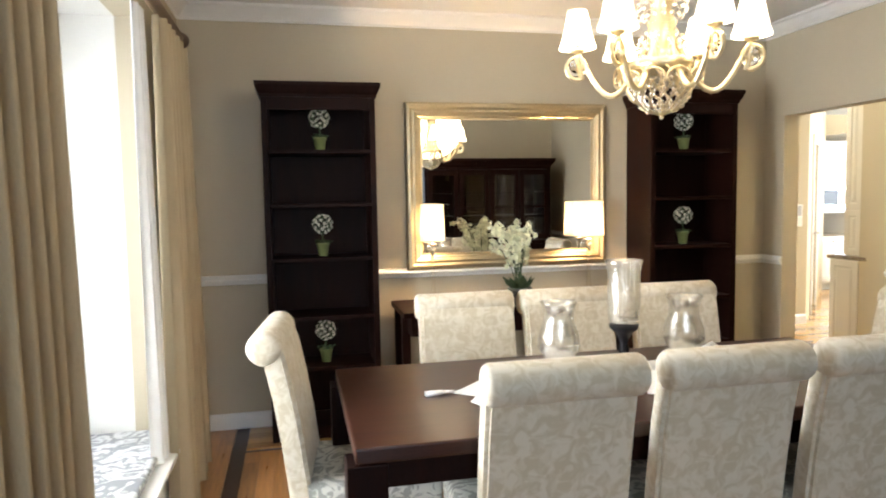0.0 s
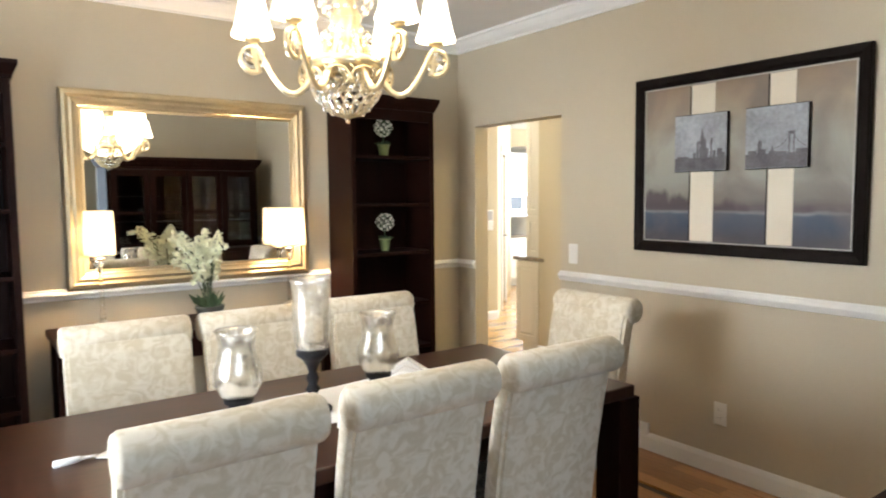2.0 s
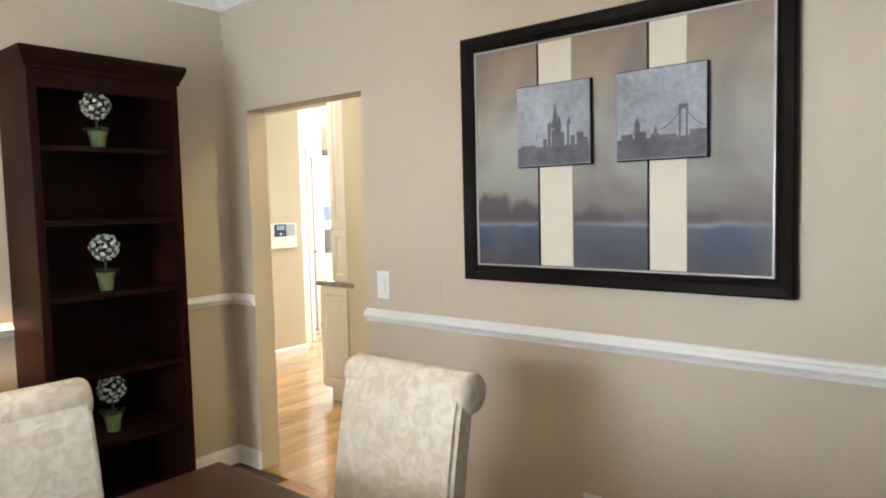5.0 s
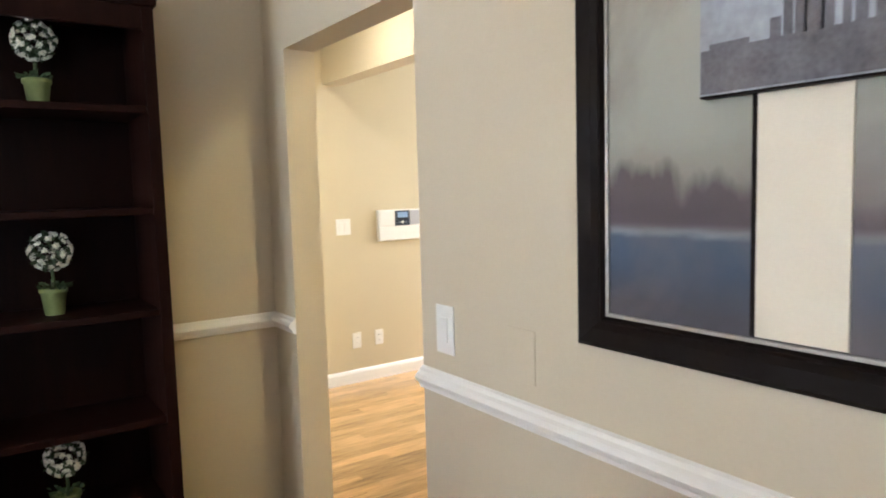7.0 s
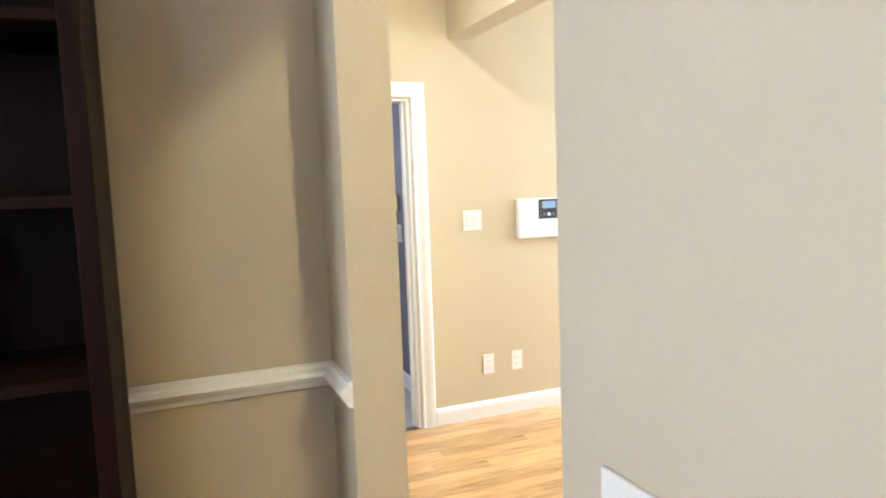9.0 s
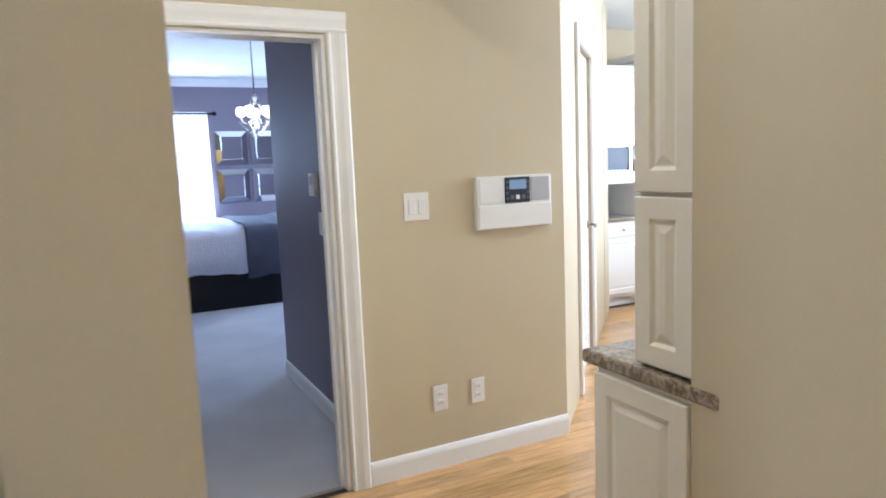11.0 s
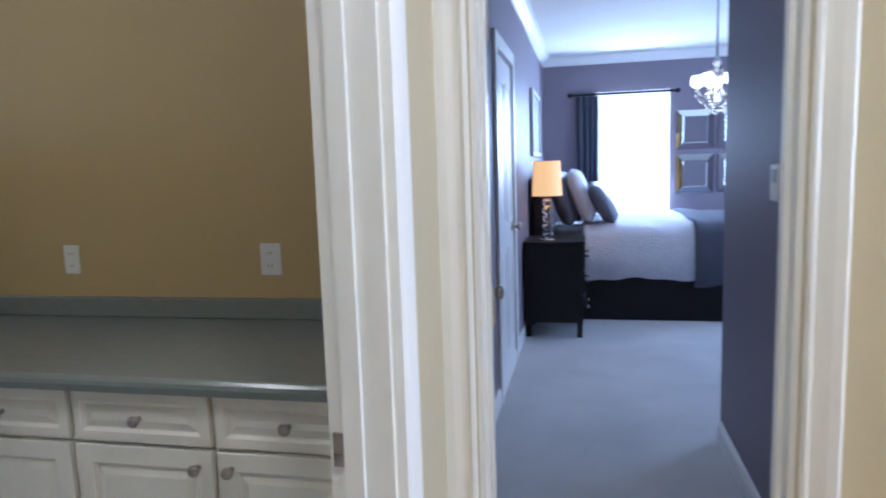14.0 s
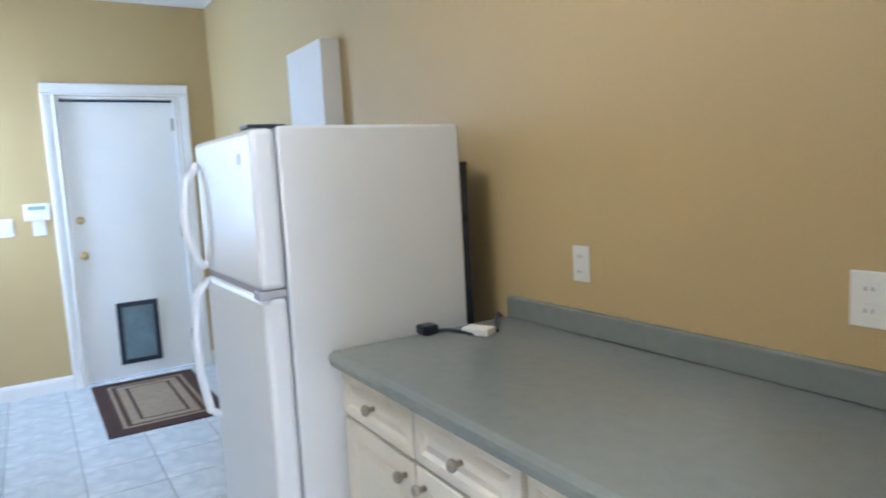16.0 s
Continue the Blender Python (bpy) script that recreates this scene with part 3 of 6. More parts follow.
crown((4.34, 7.58), (6.75, 7.58), (0, 1), 2.44)

CASING = [(0, 0), (0.018, 0), (0.022, 0.008), (0.016, 0.018), (0.018, 0.03), (0.024, 0.05), (0.026, 0.072), (0.020, 0.08), (0, 0.08)]


def door_trim(name, origin, along, out, width, height, depth, label):
    """Casing on one face and the jamb lining of a doorway: origin at its first bottom corner on the face."""
    o, a, u = Vector((*origin, 0)), Vector((*along, 0)), Vector((*out, 0))
    e = thing(name, Matrix.Identity(4), label, "door frame", kind="structure")
    for nm, start, sgn in (("casing", 0.0, -1), ("casing", width, 1)):
        bm = bmesh.new()
        rings = [[bm.verts.new(o + a * (start + sgn * (0.004 + w)) + u * t + Vector((0, 0, z))) for t, w in CASING] for z in (0.0, height + 0.004)]
        k = len(CASING)
        for i in range(k):
            bm.faces.new((rings[0][i], rings[0][(i + 1) % k], rings[1][(i + 1) % k], rings[1][i]))
        bm.faces.new(rings[0])
        bm.faces.new(rings[1])
        bmesh.ops.recalc_face_normals(bm, faces=bm.faces[:])
        part(nm, bm, WHITE, e)
    bm = bmesh.new()
    rings = [[bm.verts.new(o + a * s + u * t + Vector((0, 0, height + 0.0045 + w))) for t, w in CASING] for s in (-0.084, width + 0.084)]
    k = len(CASING)
    for i in range(k):
        bm.faces.new((rings[0][i], rings[0][(i + 1) % k], rings[1][(i + 1) % k], rings[1][i]))
    bm.faces.new(rings[0])
    bm.faces.new(rings[1])
    bmesh.ops.recalc_face_normals(bm, faces=bm.faces[:])
    part("head_casing", bm, WHITE, e)
    m = Matrix(((a.x, -u.x, 0, o.x), (a.y, -u.y, 0, o.y), (0, 0, 1, 0), (0, 0, 0, 1)))
    part("jamb", box((0.001, 0, 0), (0.016, depth, height), m=m), WHITE, e)
    part("jamb", box((width - 0.016, 0, 0), (width - 0.001, depth, height), m=m), WHITE, e)
    part("head_jamb", box((0.016, 0, height - 0.016), (width - 0.016, depth, height - 0.001), m=m), WHITE, e)
    part("door_stop", box((0.016, depth * 0.45, 0), (0.028, depth * 0.45 + 0.035, height - 0.016), m=m), WHITE, e)
    part("door_stop", box((width - 0.028, depth * 0.45, 0), (width - 0.016, depth * 0.45 + 0.035, height - 0.016), m=m), WHITE, e)
    return e, m


bed_frame, bm_m = door_trim("door_frame_bedroom", (3.355, 5.785), (1, 0), (0, -1), 0.705, 1.87, 0.115, "white painted casing round the bedroom doorway")
lau_frame, lm_m = door_trim("door_frame_laundry", (3.28, 4.54), (0, 1), (1, 0), 0.81, 2.0, 0.12, "white painted casing round the laundry doorway")
part("strike_plate", box((0.788, 0.072, 0.835), (0.794, 0.112, 0.90), 0.002, lm_m), NICKEL, lau_frame, "nickel strike plate")
for hz in (0.25, 1.0, 1.75):
    part("hinge", box((0.0155, 0.075, hz), (0.020, 0.115, hz + 0.09), 0.001, lm_m), NICKEL, lau_frame, "nickel hinge leaf")


def panel_door(name, m, width, height, material, label, panels, thick=0.036, knob=None, knob_mat=NICKEL):
    """A door leaf with raised mouldings: local x along its width from the hinge, y its thickness, z up."""
    e = thing(name, m, label, "door", kind="structure")
    part("leaf", box((0, 0, 0.012), (width, thick, height), 0.002), material, e)
    for (xa, xb, za, zb) in panels:
        for y, s in ((-0.004, 0), (thick, 1)):
            part("panel", boxes(((xa, y, za), (xb, y + 0.004, za + 0.025)), ((xa, y, zb - 0.025), (xb, y + 0.004, zb)), ((xa, y, za + 0.025), (xa + 0.025, y + 0.004, zb - 0.025)), ((xb - 0.025, y, za + 0.025), (xb, y + 0.004, zb - 0.025))), material, e)
    if knob:
        kx, kz = knob
        for s, y in ((-1, 0), (1, thick)):
            r = part("door_knob", lathe([(0.03, 0), (0.03, 0.006), (0.012, 0.01), (0.011, 0.03), (0.026, 0.04), (0.028, 0.052), (0.018, 0.062), (0.004, 0.064)], 16, pose(kx, y, kz, 90 if s < 0 else -90)), knob_mat, e, "round metal door knob", True)
    return e


# the bedroom door stands wide open into the room
bdoor = panel_door("door_bedroom", pose(3.374, 5.905, 0, 0, 0, 100), 0.67, 1.85, WHITE, "white panelled bedroom door standing open", [(0.1, 0.30, 0.2, 0.8), (0.37, 0.57, 0.2, 0.8), (0.1, 0.30, 0.95, 1.75), (0.37, 0.57, 0.95, 1.75)], knob=(0.585, 0.93))
for hz in (0.22, 0.96, 1.66):
    part("hinge", box((-0.004, -0.004, hz), (0.0, 0.034, hz + 0.095), 0.001), BRASS if hz > 1.5 else NICKEL, bdoor, "metal hinge leaf")
    part("hinge_pin", lathe([(0.006, hz), (0.006, hz + 0.095)], 8, pose(-0.006, -0.004, 0)), NICKEL, bdoor)
# the laundry door stands open against the room's side
panel_door("door_laundry", pose(3.155, 4.525, 0, 0, 0, 180), 0.77, 1.98, WHITE, "white panelled laundry door standing open", [(0.1, 0.28, 0.2, 0.8), (0.36, 0.54, 0.2, 0.8), (0.1, 0.28, 0.95, 1.8), (0.36, 0.54, 0.95, 1.8)], knob=(0.57, 0.98))
# pantry door in the angled wall
pd = panel_door("door_pantry", pm @ pose(0.635, 0.02, 0), 0.69, 1.985, WHITE, "white panelled pantry door, closed", [(0.1, 0.30, 0.2, 0.85), (0.39, 0.59, 0.2, 0.85), (0.1, 0.30, 1.0, 1.85), (0.39, 0.59, 1.0, 1.85)])
part("lever_handle", add_tube(tube([(0.63, 0.0, 0.92), (0.63, -0.05, 0.92), (0.60, -0.06, 0.92), (0.53, -0.06, 0.915)], 0.009), [(0.63, 0.001, 0.92), (0.63, -0.012, 0.92)], 0.027, 14), NICKEL, pd, "nickel lever handle", True)
pf = thing("door_frame_pantry", Matrix.Identity(4), "white painted casing round the pantry door", "door frame", kind="structure")
for xa, xb, za, zb in ((0.54, 0.62, 0, 2.0), (1.34, 1.42, 0, 2.0), (0.54, 1.42, 2.0, 2.08)):
    part("casing", box((xa, -0.02, za), (xb, -0.0005, zb), 0.004, pm), WHITE, pf)

# dining window
win = thing("window_dining", pose(-1.31, 1.10, 0.44), "white double-hung window in a deep recess", "window", kind="structure")
part("window_frame", boxes(((0, 0, 0), (0.05, 0.06, 1.61)), ((0, 1.76, 0), (0.05, 1.82, 1.61)), ((0, 0.06, 0), (0.05, 1.76, 0.06)), ((0, 0.06, 1.55), (0.05, 1.76, 1.61)), bevel=0.004), WHITE, win)
part("meeting_rail", box((0.0, 0.06, 0.78), (0.045, 1.76, 0.83), 0.004), WHITE, win)
part("mullion", box((0.0, 0.89, 0.06), (0.045, 0.93, 0.78), 0.004), WHITE, win)
part("mullion", box((0.0, 0.89, 0.83), (0.045, 0.93, 1.55), 0.004), WHITE, win)
for ya, yb in ((0.06, 0.89), (0.93, 1.76)):
    for za, zb in ((0.06, 0.78), (0.83, 1.55)):
        p = part("pane", box((0.018, ya, za), (0.022, yb, zb)), CLEAR, win)
        p.visible_shadow = False
setting(link("window_backdrop", box((-3.2, -1.2, -1), (-3.15, 5.0, 4)), SKYGLOW), "bright overexposed daylight outside", "backdrop")
# window seat
seat = thing("window_seat", pose(-0.80, 1.10, 0), "white window seat with a patterned grey cushion", "window seat")
part("seat_top", box((-0.465, 0.003, 0.302), (0.06, 1.817, 0.325), 0.006), WHITE, seat)
part("front_panel", box((-0.046, 0.05, 0.05), (0.0, 1.77, 0.30), 0.003), WHITE, seat)
part("cushion", box((-0.455, 0.03, 0.325), (0.0, 1.79, 0.365), 0.015), CUSHION, seat, "grey and white patterned cushion", True)

# bedroom window and daylight behind it
bw = thing("window_bedroom", pose(3.74, 12.2, 0.70), "bright bedroom window behind sheer curtain", "window", kind="structure")
part("window_frame", boxes(((0, 0.04, 0), (0.05, 0.09, 1.36)), ((0.69, 0.04, 0), (0.74, 0.09, 1.36)), ((0.05, 0.04, 0), (0.69, 0.09, 0.05)), ((0.05, 0.04, 1.31), (0.69, 0.09, 1.36)), ((0.05, 0.04, 0.66), (0.69, 0.09, 0.70))), WHITE, bw)
setting(link("bedroom_backdrop", box((2.5, 13.2, -1), (6.0, 13.25, 4)), SKYGLOW), "bright overexposed daylight outside", "backdrop")
# Glow and frame of the unseen kitchen window.
setting(link("kitchen_backdrop", box((10.4, 2.0, -1), (10.45, 9.0, 4)), SKYGLOW), "bright glow added outside the unseen kitchen window", "backdrop")
kw = thing("window_kitchen", pose(9.45, 4.1, 1.0), "unseen white kitchen window, added to light the room", "window", kind="structure")
part("window_frame", boxes(((0.03, 0, 0), (0.08, 0.05, 1.2)), ((0.03, 3.05, 0), (0.08, 3.1, 1.2)), ((0.03, 0.05, 0), (0.08, 3.05, 0.05)), ((0.03, 0.05, 1.15), (0.08, 3.05, 1.2)), ((0.03, 1.07, 0.05), (0.08, 1.12, 1.15)), ((0.03, 2.07, 0.05), (0.08, 2.12, 1.15))), WHITE, kw)

# back door of the laundry
bk, _ = door_trim("door_frame_back", (-1.97, 5.18), (0, 1), (1, 0), 0.757, 1.993, 0.12, "white painted casing round the back door")
bd = thing("door_back", pose(-2.06, 5.198, 0) @ Matrix.Diagonal((1, 0.957, 0.977, 1)), "white flush back door with a framed pet flap", "door", kind="structure")
part("leaf", box((0, 0, 0.01), (0.045, 0.754, 2.02), 0.003), WHITE, bd)
part("weatherstrip", box((0.046, 0.004, 2.006), (0.052, 0.75, 2.019)), DARKPLASTIC, bd)
flap = part("pet_door", boxes(((0.045, 0.22, 0.10), (0.062, 0.255, 0.56)), ((0.045, 0.475, 0.10), (0.062, 0.51, 0.56)), ((0.045, 0.255, 0.10), (0.062, 0.475, 0.135)), ((0.045, 0.255, 0.525), (0.062, 0.475, 0.56)), bevel=0.004), DARKPLASTIC, bd, "black framed pet door")
part("flap", box((0.046, 0.255, 0.135), (0.05, 0.475, 0.525)), matte("smoky_flap", (0.16, 0.22, 0.25), 0.2, scale=6, amount=0.3), flap, "translucent grey flap")
part("door_knob", lathe([(0.03, 0), (0.03, 0.005), (0.012, 0.01), (0.012, 0.03), (0.026, 0.04), (0.026, 0.055), (0.01, 0.062)], 16, pose(0.045, 0.055, 0.93, 0, 90)), BRASS, bd, "brass knob", True)
part("deadbolt", lathe([(0.028, 0), (0.028, 0.01), (0.015, 0.018)], 16, pose(0.045, 0.055, 1.18, 0, 90)), BRASS, bd, "brass deadbolt", True)
for hz in (0.2, 1.0, 1.8):
    part("hinge", box((0.045, 0.735, hz), (0.05, 0.757, hz + 0.09)), NICKEL, bd)

# ---- dining room things ----
def dining_chair():
    """Parsons chair, base at its middle: it faces +y, its back towards -y."""
    e = thing("dining_chair", pose(0, 0, 0), "cream damask upholstered dining chair with a rolled back", "chair", "chairs round the table")
    w = 0.213
    # back: an S-curved slab that rolls backwards at its top
    spine = [(-0.20, 0.30), (-0.205, 0.45), (-0.225, 0.62), (-0.25, 0.78), (-0.275, 0.90), (-0.292, 0.95)]
    front, rear = [(y + 0.04, z) for y, z in spine], [(y - 0.035, z) for y, z in spine]
    bm = add_extrude(bmesh.new(), front + list(reversed(rear)), 0, -w, w)
    bmesh.ops.bevel(bm, geom=[ed for ed in bm.edges if abs(ed.verts[0].co.x - ed.verts[1].co.x) < 1e-6], offset=0.012, segments=2, affect="EDGES")
    part("backrest", bm, DAMASK, e)
    bm = bmesh.new()
    add_lathe(bm, [(0.02, -w - 0.008), (0.05, -w - 0.006), (0.057, -w + 0.006), (0.057, w - 0.006), (0.05, w + 0.006), (0.02, w + 0.008)], 20, pose(0, -0.305, 0.945, 0, 90))
    part("top_roll", bm, DAMASK, e, "rolled damask top", True)
    part("seat", box((-w, -0.20, 0.34), (w, 0.27, 0.49), 0.03), SHADED_DAMASK, e, "damask seat with shade put into its colour", True)
    part("skirt", box((-w + 0.006, -0.21, 0.30), (w - 0.006, 0.262, 0.345), 0.005), SHADED_DAMASK, e)
    for sx in (-1, 1):
        part("leg", box((sx * 0.195 - 0.02, 0.215, 0), (sx * 0.195 + 0.02, 0.255, 0.32), 0.004), ESPRESSO, e)
        part("leg", box((sx * 0.195 - 0.02, -0.225, 0), (sx * 0.195 + 0.02, -0.185, 0.32), 0.004), ESPRESSO, e)
    return e


chair = dining_chair()
chair.matrix_basis = pose(0.472, 1.495, 0)
for x, y, a in ((0.982, 1.50, 0), (1.495, 1.50, -1), (0.525, 2.16, 180), (1.005, 2.15, 181), (1.545, 2.17, 179), (2.075, 1.84, 91), (0.01, 1.97, -96)):
    copy_thing(chair, pose(x, y, 0, 0, 0, a))

table = thing("dining_table", pose(0.965, 1.765, 0), "dark espresso wooden dining table", "table")
part("tabletop", box((-1.032, -0.44, 0.715), (1.032, 0.44, 0.76), 0.006), TABLE_WOOD, table)
part("apron", boxes(((-0.98, -0.40, 0.63), (0.98, -0.375, 0.714)), ((-0.98, 0.375, 0.63), (0.98, 0.40, 0.714)), ((-1.0, -0.375, 0.63), (-0.975, 0.375, 0.714)), ((0.975, -0.375, 0.63), (1.0, 0.375, 0.714))), ESPRESSO, table)
for sx in (-1, 1):
    for sy in (-1, 1):
        part("leg", box((sx * 1.0 - 0.055, sy * 0.39 - 0.055, 0), (sx * 1.0 + 0.055, sy * 0.39 + 0.055, 0.714), 0.004), ESPRESSO, table)

# table runner with pointed, tasselled ends
bm = bmesh.new()
rows = []
for i in range(29):
    u = i / 28
    x = 0.30 + 1.16 * u
    half = 0.17 * min(1, u / 0.16, (1 - u) / 0.16)
    rows.append([bm.verts.new((x, 1.755 + 0.06 * u + half * s + 0.0, 0.7615 + 0.002 + 0.0015 * math.sin(17 * x + 5 * s))) for s in (-1, -0.5, 0, 0.5, 1)])
for a, b in zip(rows, rows[1:]):
    for i in range(4):
        bm.faces.new((a[i], b[i], b[i + 1], a[i + 1]))
bmesh.ops.remove_doubles(bm, verts=bm.verts[:], dist=0.0005)
runner = tagged(link("table_runner", bm, PAPER), "white linen table runner with pointed ends", "table runner")
mod = runner.modifiers.new("thickness", "SOLIDIFY")
mod.thickness = 0.003
tas = bmesh.new()
add_tube(tas, [(0.305, 1.755, 0.767), (0.27, 1.755, 0.768)], 0.005)
add_tube(tas, [(0.27, 1.755, 0.768), (0.26, 1.755, 0.768), (0.205, 1.75, 0.766)], [0.006, 0.009, 0.012])
part("tassel", tas, PAPER, runner, "white tassel", True)


def napkin(x, y, a):
    bm = bmesh.new()
    for k in range(3):
        add_extrude(bm, [(-0.09, 0), (-0.02 + 0.01 * k, 0.022 + 0.018 * k), (0.07, 0.012), (0.1, 0)], 1, -0.05 + 0.03 * k, -0.02 + 0.03 * k + 0.03)
    ob = tagged(link("napkin", bm, PAPER), "folded white linen napkin on the table", "napkin", "napkins")
    ob.matrix_world = pose(x, y, 0.7655, 0, 0, a)


napkin(0.44, 1.60, 20)
napkin(1.40, 1.92, -35)
napkin(1.02, 1.60, 60)


def hurricane(x, y, tall):
    """Antiqued glass hurricane with a pillar candle; the tall one stands on a turned black base."""
    b = 0.20 if tall else 0.062
    e = thing("hurricane_candle_holder", pose(x, y, 0.764), "antiqued silver glass hurricane on a turned black base" if tall else "antiqued silver glass hurricane with pillar candle", "candle holder", "hurricanes on the table")
    if tall:
        prof = [(0.058, 0), (0.06, 0.012), (0.035, 0.022), (0.02, 0.04), (0.014, 0.06), (0.024, 0.075), (0.014, 0.09), (0.021, 0.11), (0.013, 0.13), (0.02, 0.15), (0.032, 0.17), (0.05, 0.185), (0.052, 0.2)]
        g = [(0.035, 0), (0.052, 0.008), (0.056, 0.04), (0.058, 0.12), (0.057, 0.18), (0.063, 0.215), (0.067, 0.225)]
    else:
        prof = [(0.05, 0), (0.053, 0.012), (0.036, 0.022), (0.032, 0.04), (0.046, 0.05), (0.046, 0.062)]
        g = [(0.034, 0), (0.056, 0.012), (0.076, 0.05), (0.073, 0.09), (0.056, 0.14), (0.053, 0.168), (0.061, 0.20), (0.068, 0.212)]
    part("base", lathe(prof, 24), BLACKWOOD, e, "black turned base", True)
    bm = bmesh.new()
    outer = [(r, z + b) for r, z in g]
    inner = [(max(0.01, r - 0.003), z + b + 0.004) for r, z in reversed(g)]
    add_lathe(bm, outer + inner, 28, cap=False)
    part("glass", bm, MERCURY, e, "mottled silver glass", True)
    part("candle", lathe([(0.036, b + 0.012), (0.037, b + 0.02), (0.037, b + 0.10), (0.03, b + 0.107), (0.004, b + 0.10)], 20), WAX, e, "cream pillar candle", True)
    return e



def half_silvered():
    m, n, l, b = nodes_of("worn_mercury_glass")
    tr, mx, ns, rp = n.new("ShaderNodeBsdfTransparent"), n.new("ShaderNodeMixShader"), n.new("ShaderNodeTexNoise"), n.new("ShaderNodeValToRGB")
    b.inputs["Base Color"].default_value = (0.92, 0.89, 0.82, 1)
    b.inputs["Metallic"].default_value, b.inputs["Roughness"].default_value = 0.85, 0.14
    ns.inputs["Scale"].default_value, ns.inputs["Detail"].default_value = 34, 5
    rp.color_ramp.elements[0].position, rp.color_ramp.elements[1].position = 0.42, 0.58
    rp.color_ramp.elements[0].color, rp.color_ramp.elements[1].color = (0.18, 0.18, 0.18, 1), (0.78, 0.78, 0.78, 1)
    l.new(ns.outputs[0], rp.inputs[0])
    l.new(rp.outputs[0], mx.inputs[0])
    l.new(tr.outputs[0], mx.inputs[1])
    l.new(b.outputs[0], mx.inputs[2])
    l.new(mx.outputs[0], n["Material Output"].inputs[0])
    bp = n.new("ShaderNodeBump")
    bp.inputs["Strength"].default_value, bp.inputs["Distance"].default_value = 0.3, 0.003
    l.new(ns.outputs[0], bp.inputs["Height"])
    l.new(bp.outputs[0], b.inputs["Normal"])
    return m


MERCURY = half_silvered()
hurricane(0.72, 1.84, False)
hurricane(1.222, 1.835, False)
hurricane(0.93, 1.75, True)


def bookcase(x0, x1, label):
    e = thing("bookcase", pose(x0, 3.555, 0), label, "bookcase", "bookcases beside the mirror")
    w, d = x1 - x0, 0.325
    part("side_panel", box((0, 0, 0), (0.035, d, 2.015), 0.002), ESPRESSO, e)
    part("side_panel", box((w - 0.035, 0, 0), (w, d, 2.015), 0.002), ESPRESSO, e)
    part("back_panel", box((0.035, d - 0.012, 0.08), (w - 0.035, d - 0.001, 2.015)), ESPRESSO, e)
    part("plinth", box((0.035, 0.012, 0), (w - 0.035, 0.03, 0.079), 0.002), ESPRESSO, e)
    for z in (0.08, 0.435, 0.738, 1.085, 1.405, 1.717):
        part("shelf", box((0.035, 0.008, z - 0.022), (w - 0.035, d - 0.012, z), 0.002), ESPRESSO, e)
    part("top_rail", box((0.035, 0.002, 1.945), (w - 0.035, 0.022, 2.015), 0.002), ESPRESSO, e)
    bm = bmesh.new()
    prof = [(0.0, 2.015), (-0.008, 2.017), (-0.010, 2.033), (-0.018, 2.045), (-0.028, 2.07), (-0.032, 2.08), (-0.032, 2.10), (0.0, 2.10)]
    loops = []
    for o, z in prof:
        loops.append([bm.verts.new(p) for p in ((o, o, z), (w - o, o, z), (w - o, d, z), (o, d, z))])
    for a, b in zip(loops, loops[1:]):
        for i in range(4):
            bm.faces.new((a[i], a[(i + 1) % 4], b[(i + 1) % 4], b[i]))
    bm.faces.new(loops[-2])
    bm.faces.new(list(reversed(loops[0])))
    bmesh.ops.recalc_face_normals(bm, faces=bm.faces[:])
    part("cornice", bm, ESPRESSO, e, "moulded cornice")
    return e


bookcase(-0.372, 0.277, "tall dark espresso bookcase with topiaries on its shelves")
bookcase(2.06, 2.695, "tall dark espresso bookcase with topiaries on its shelves")


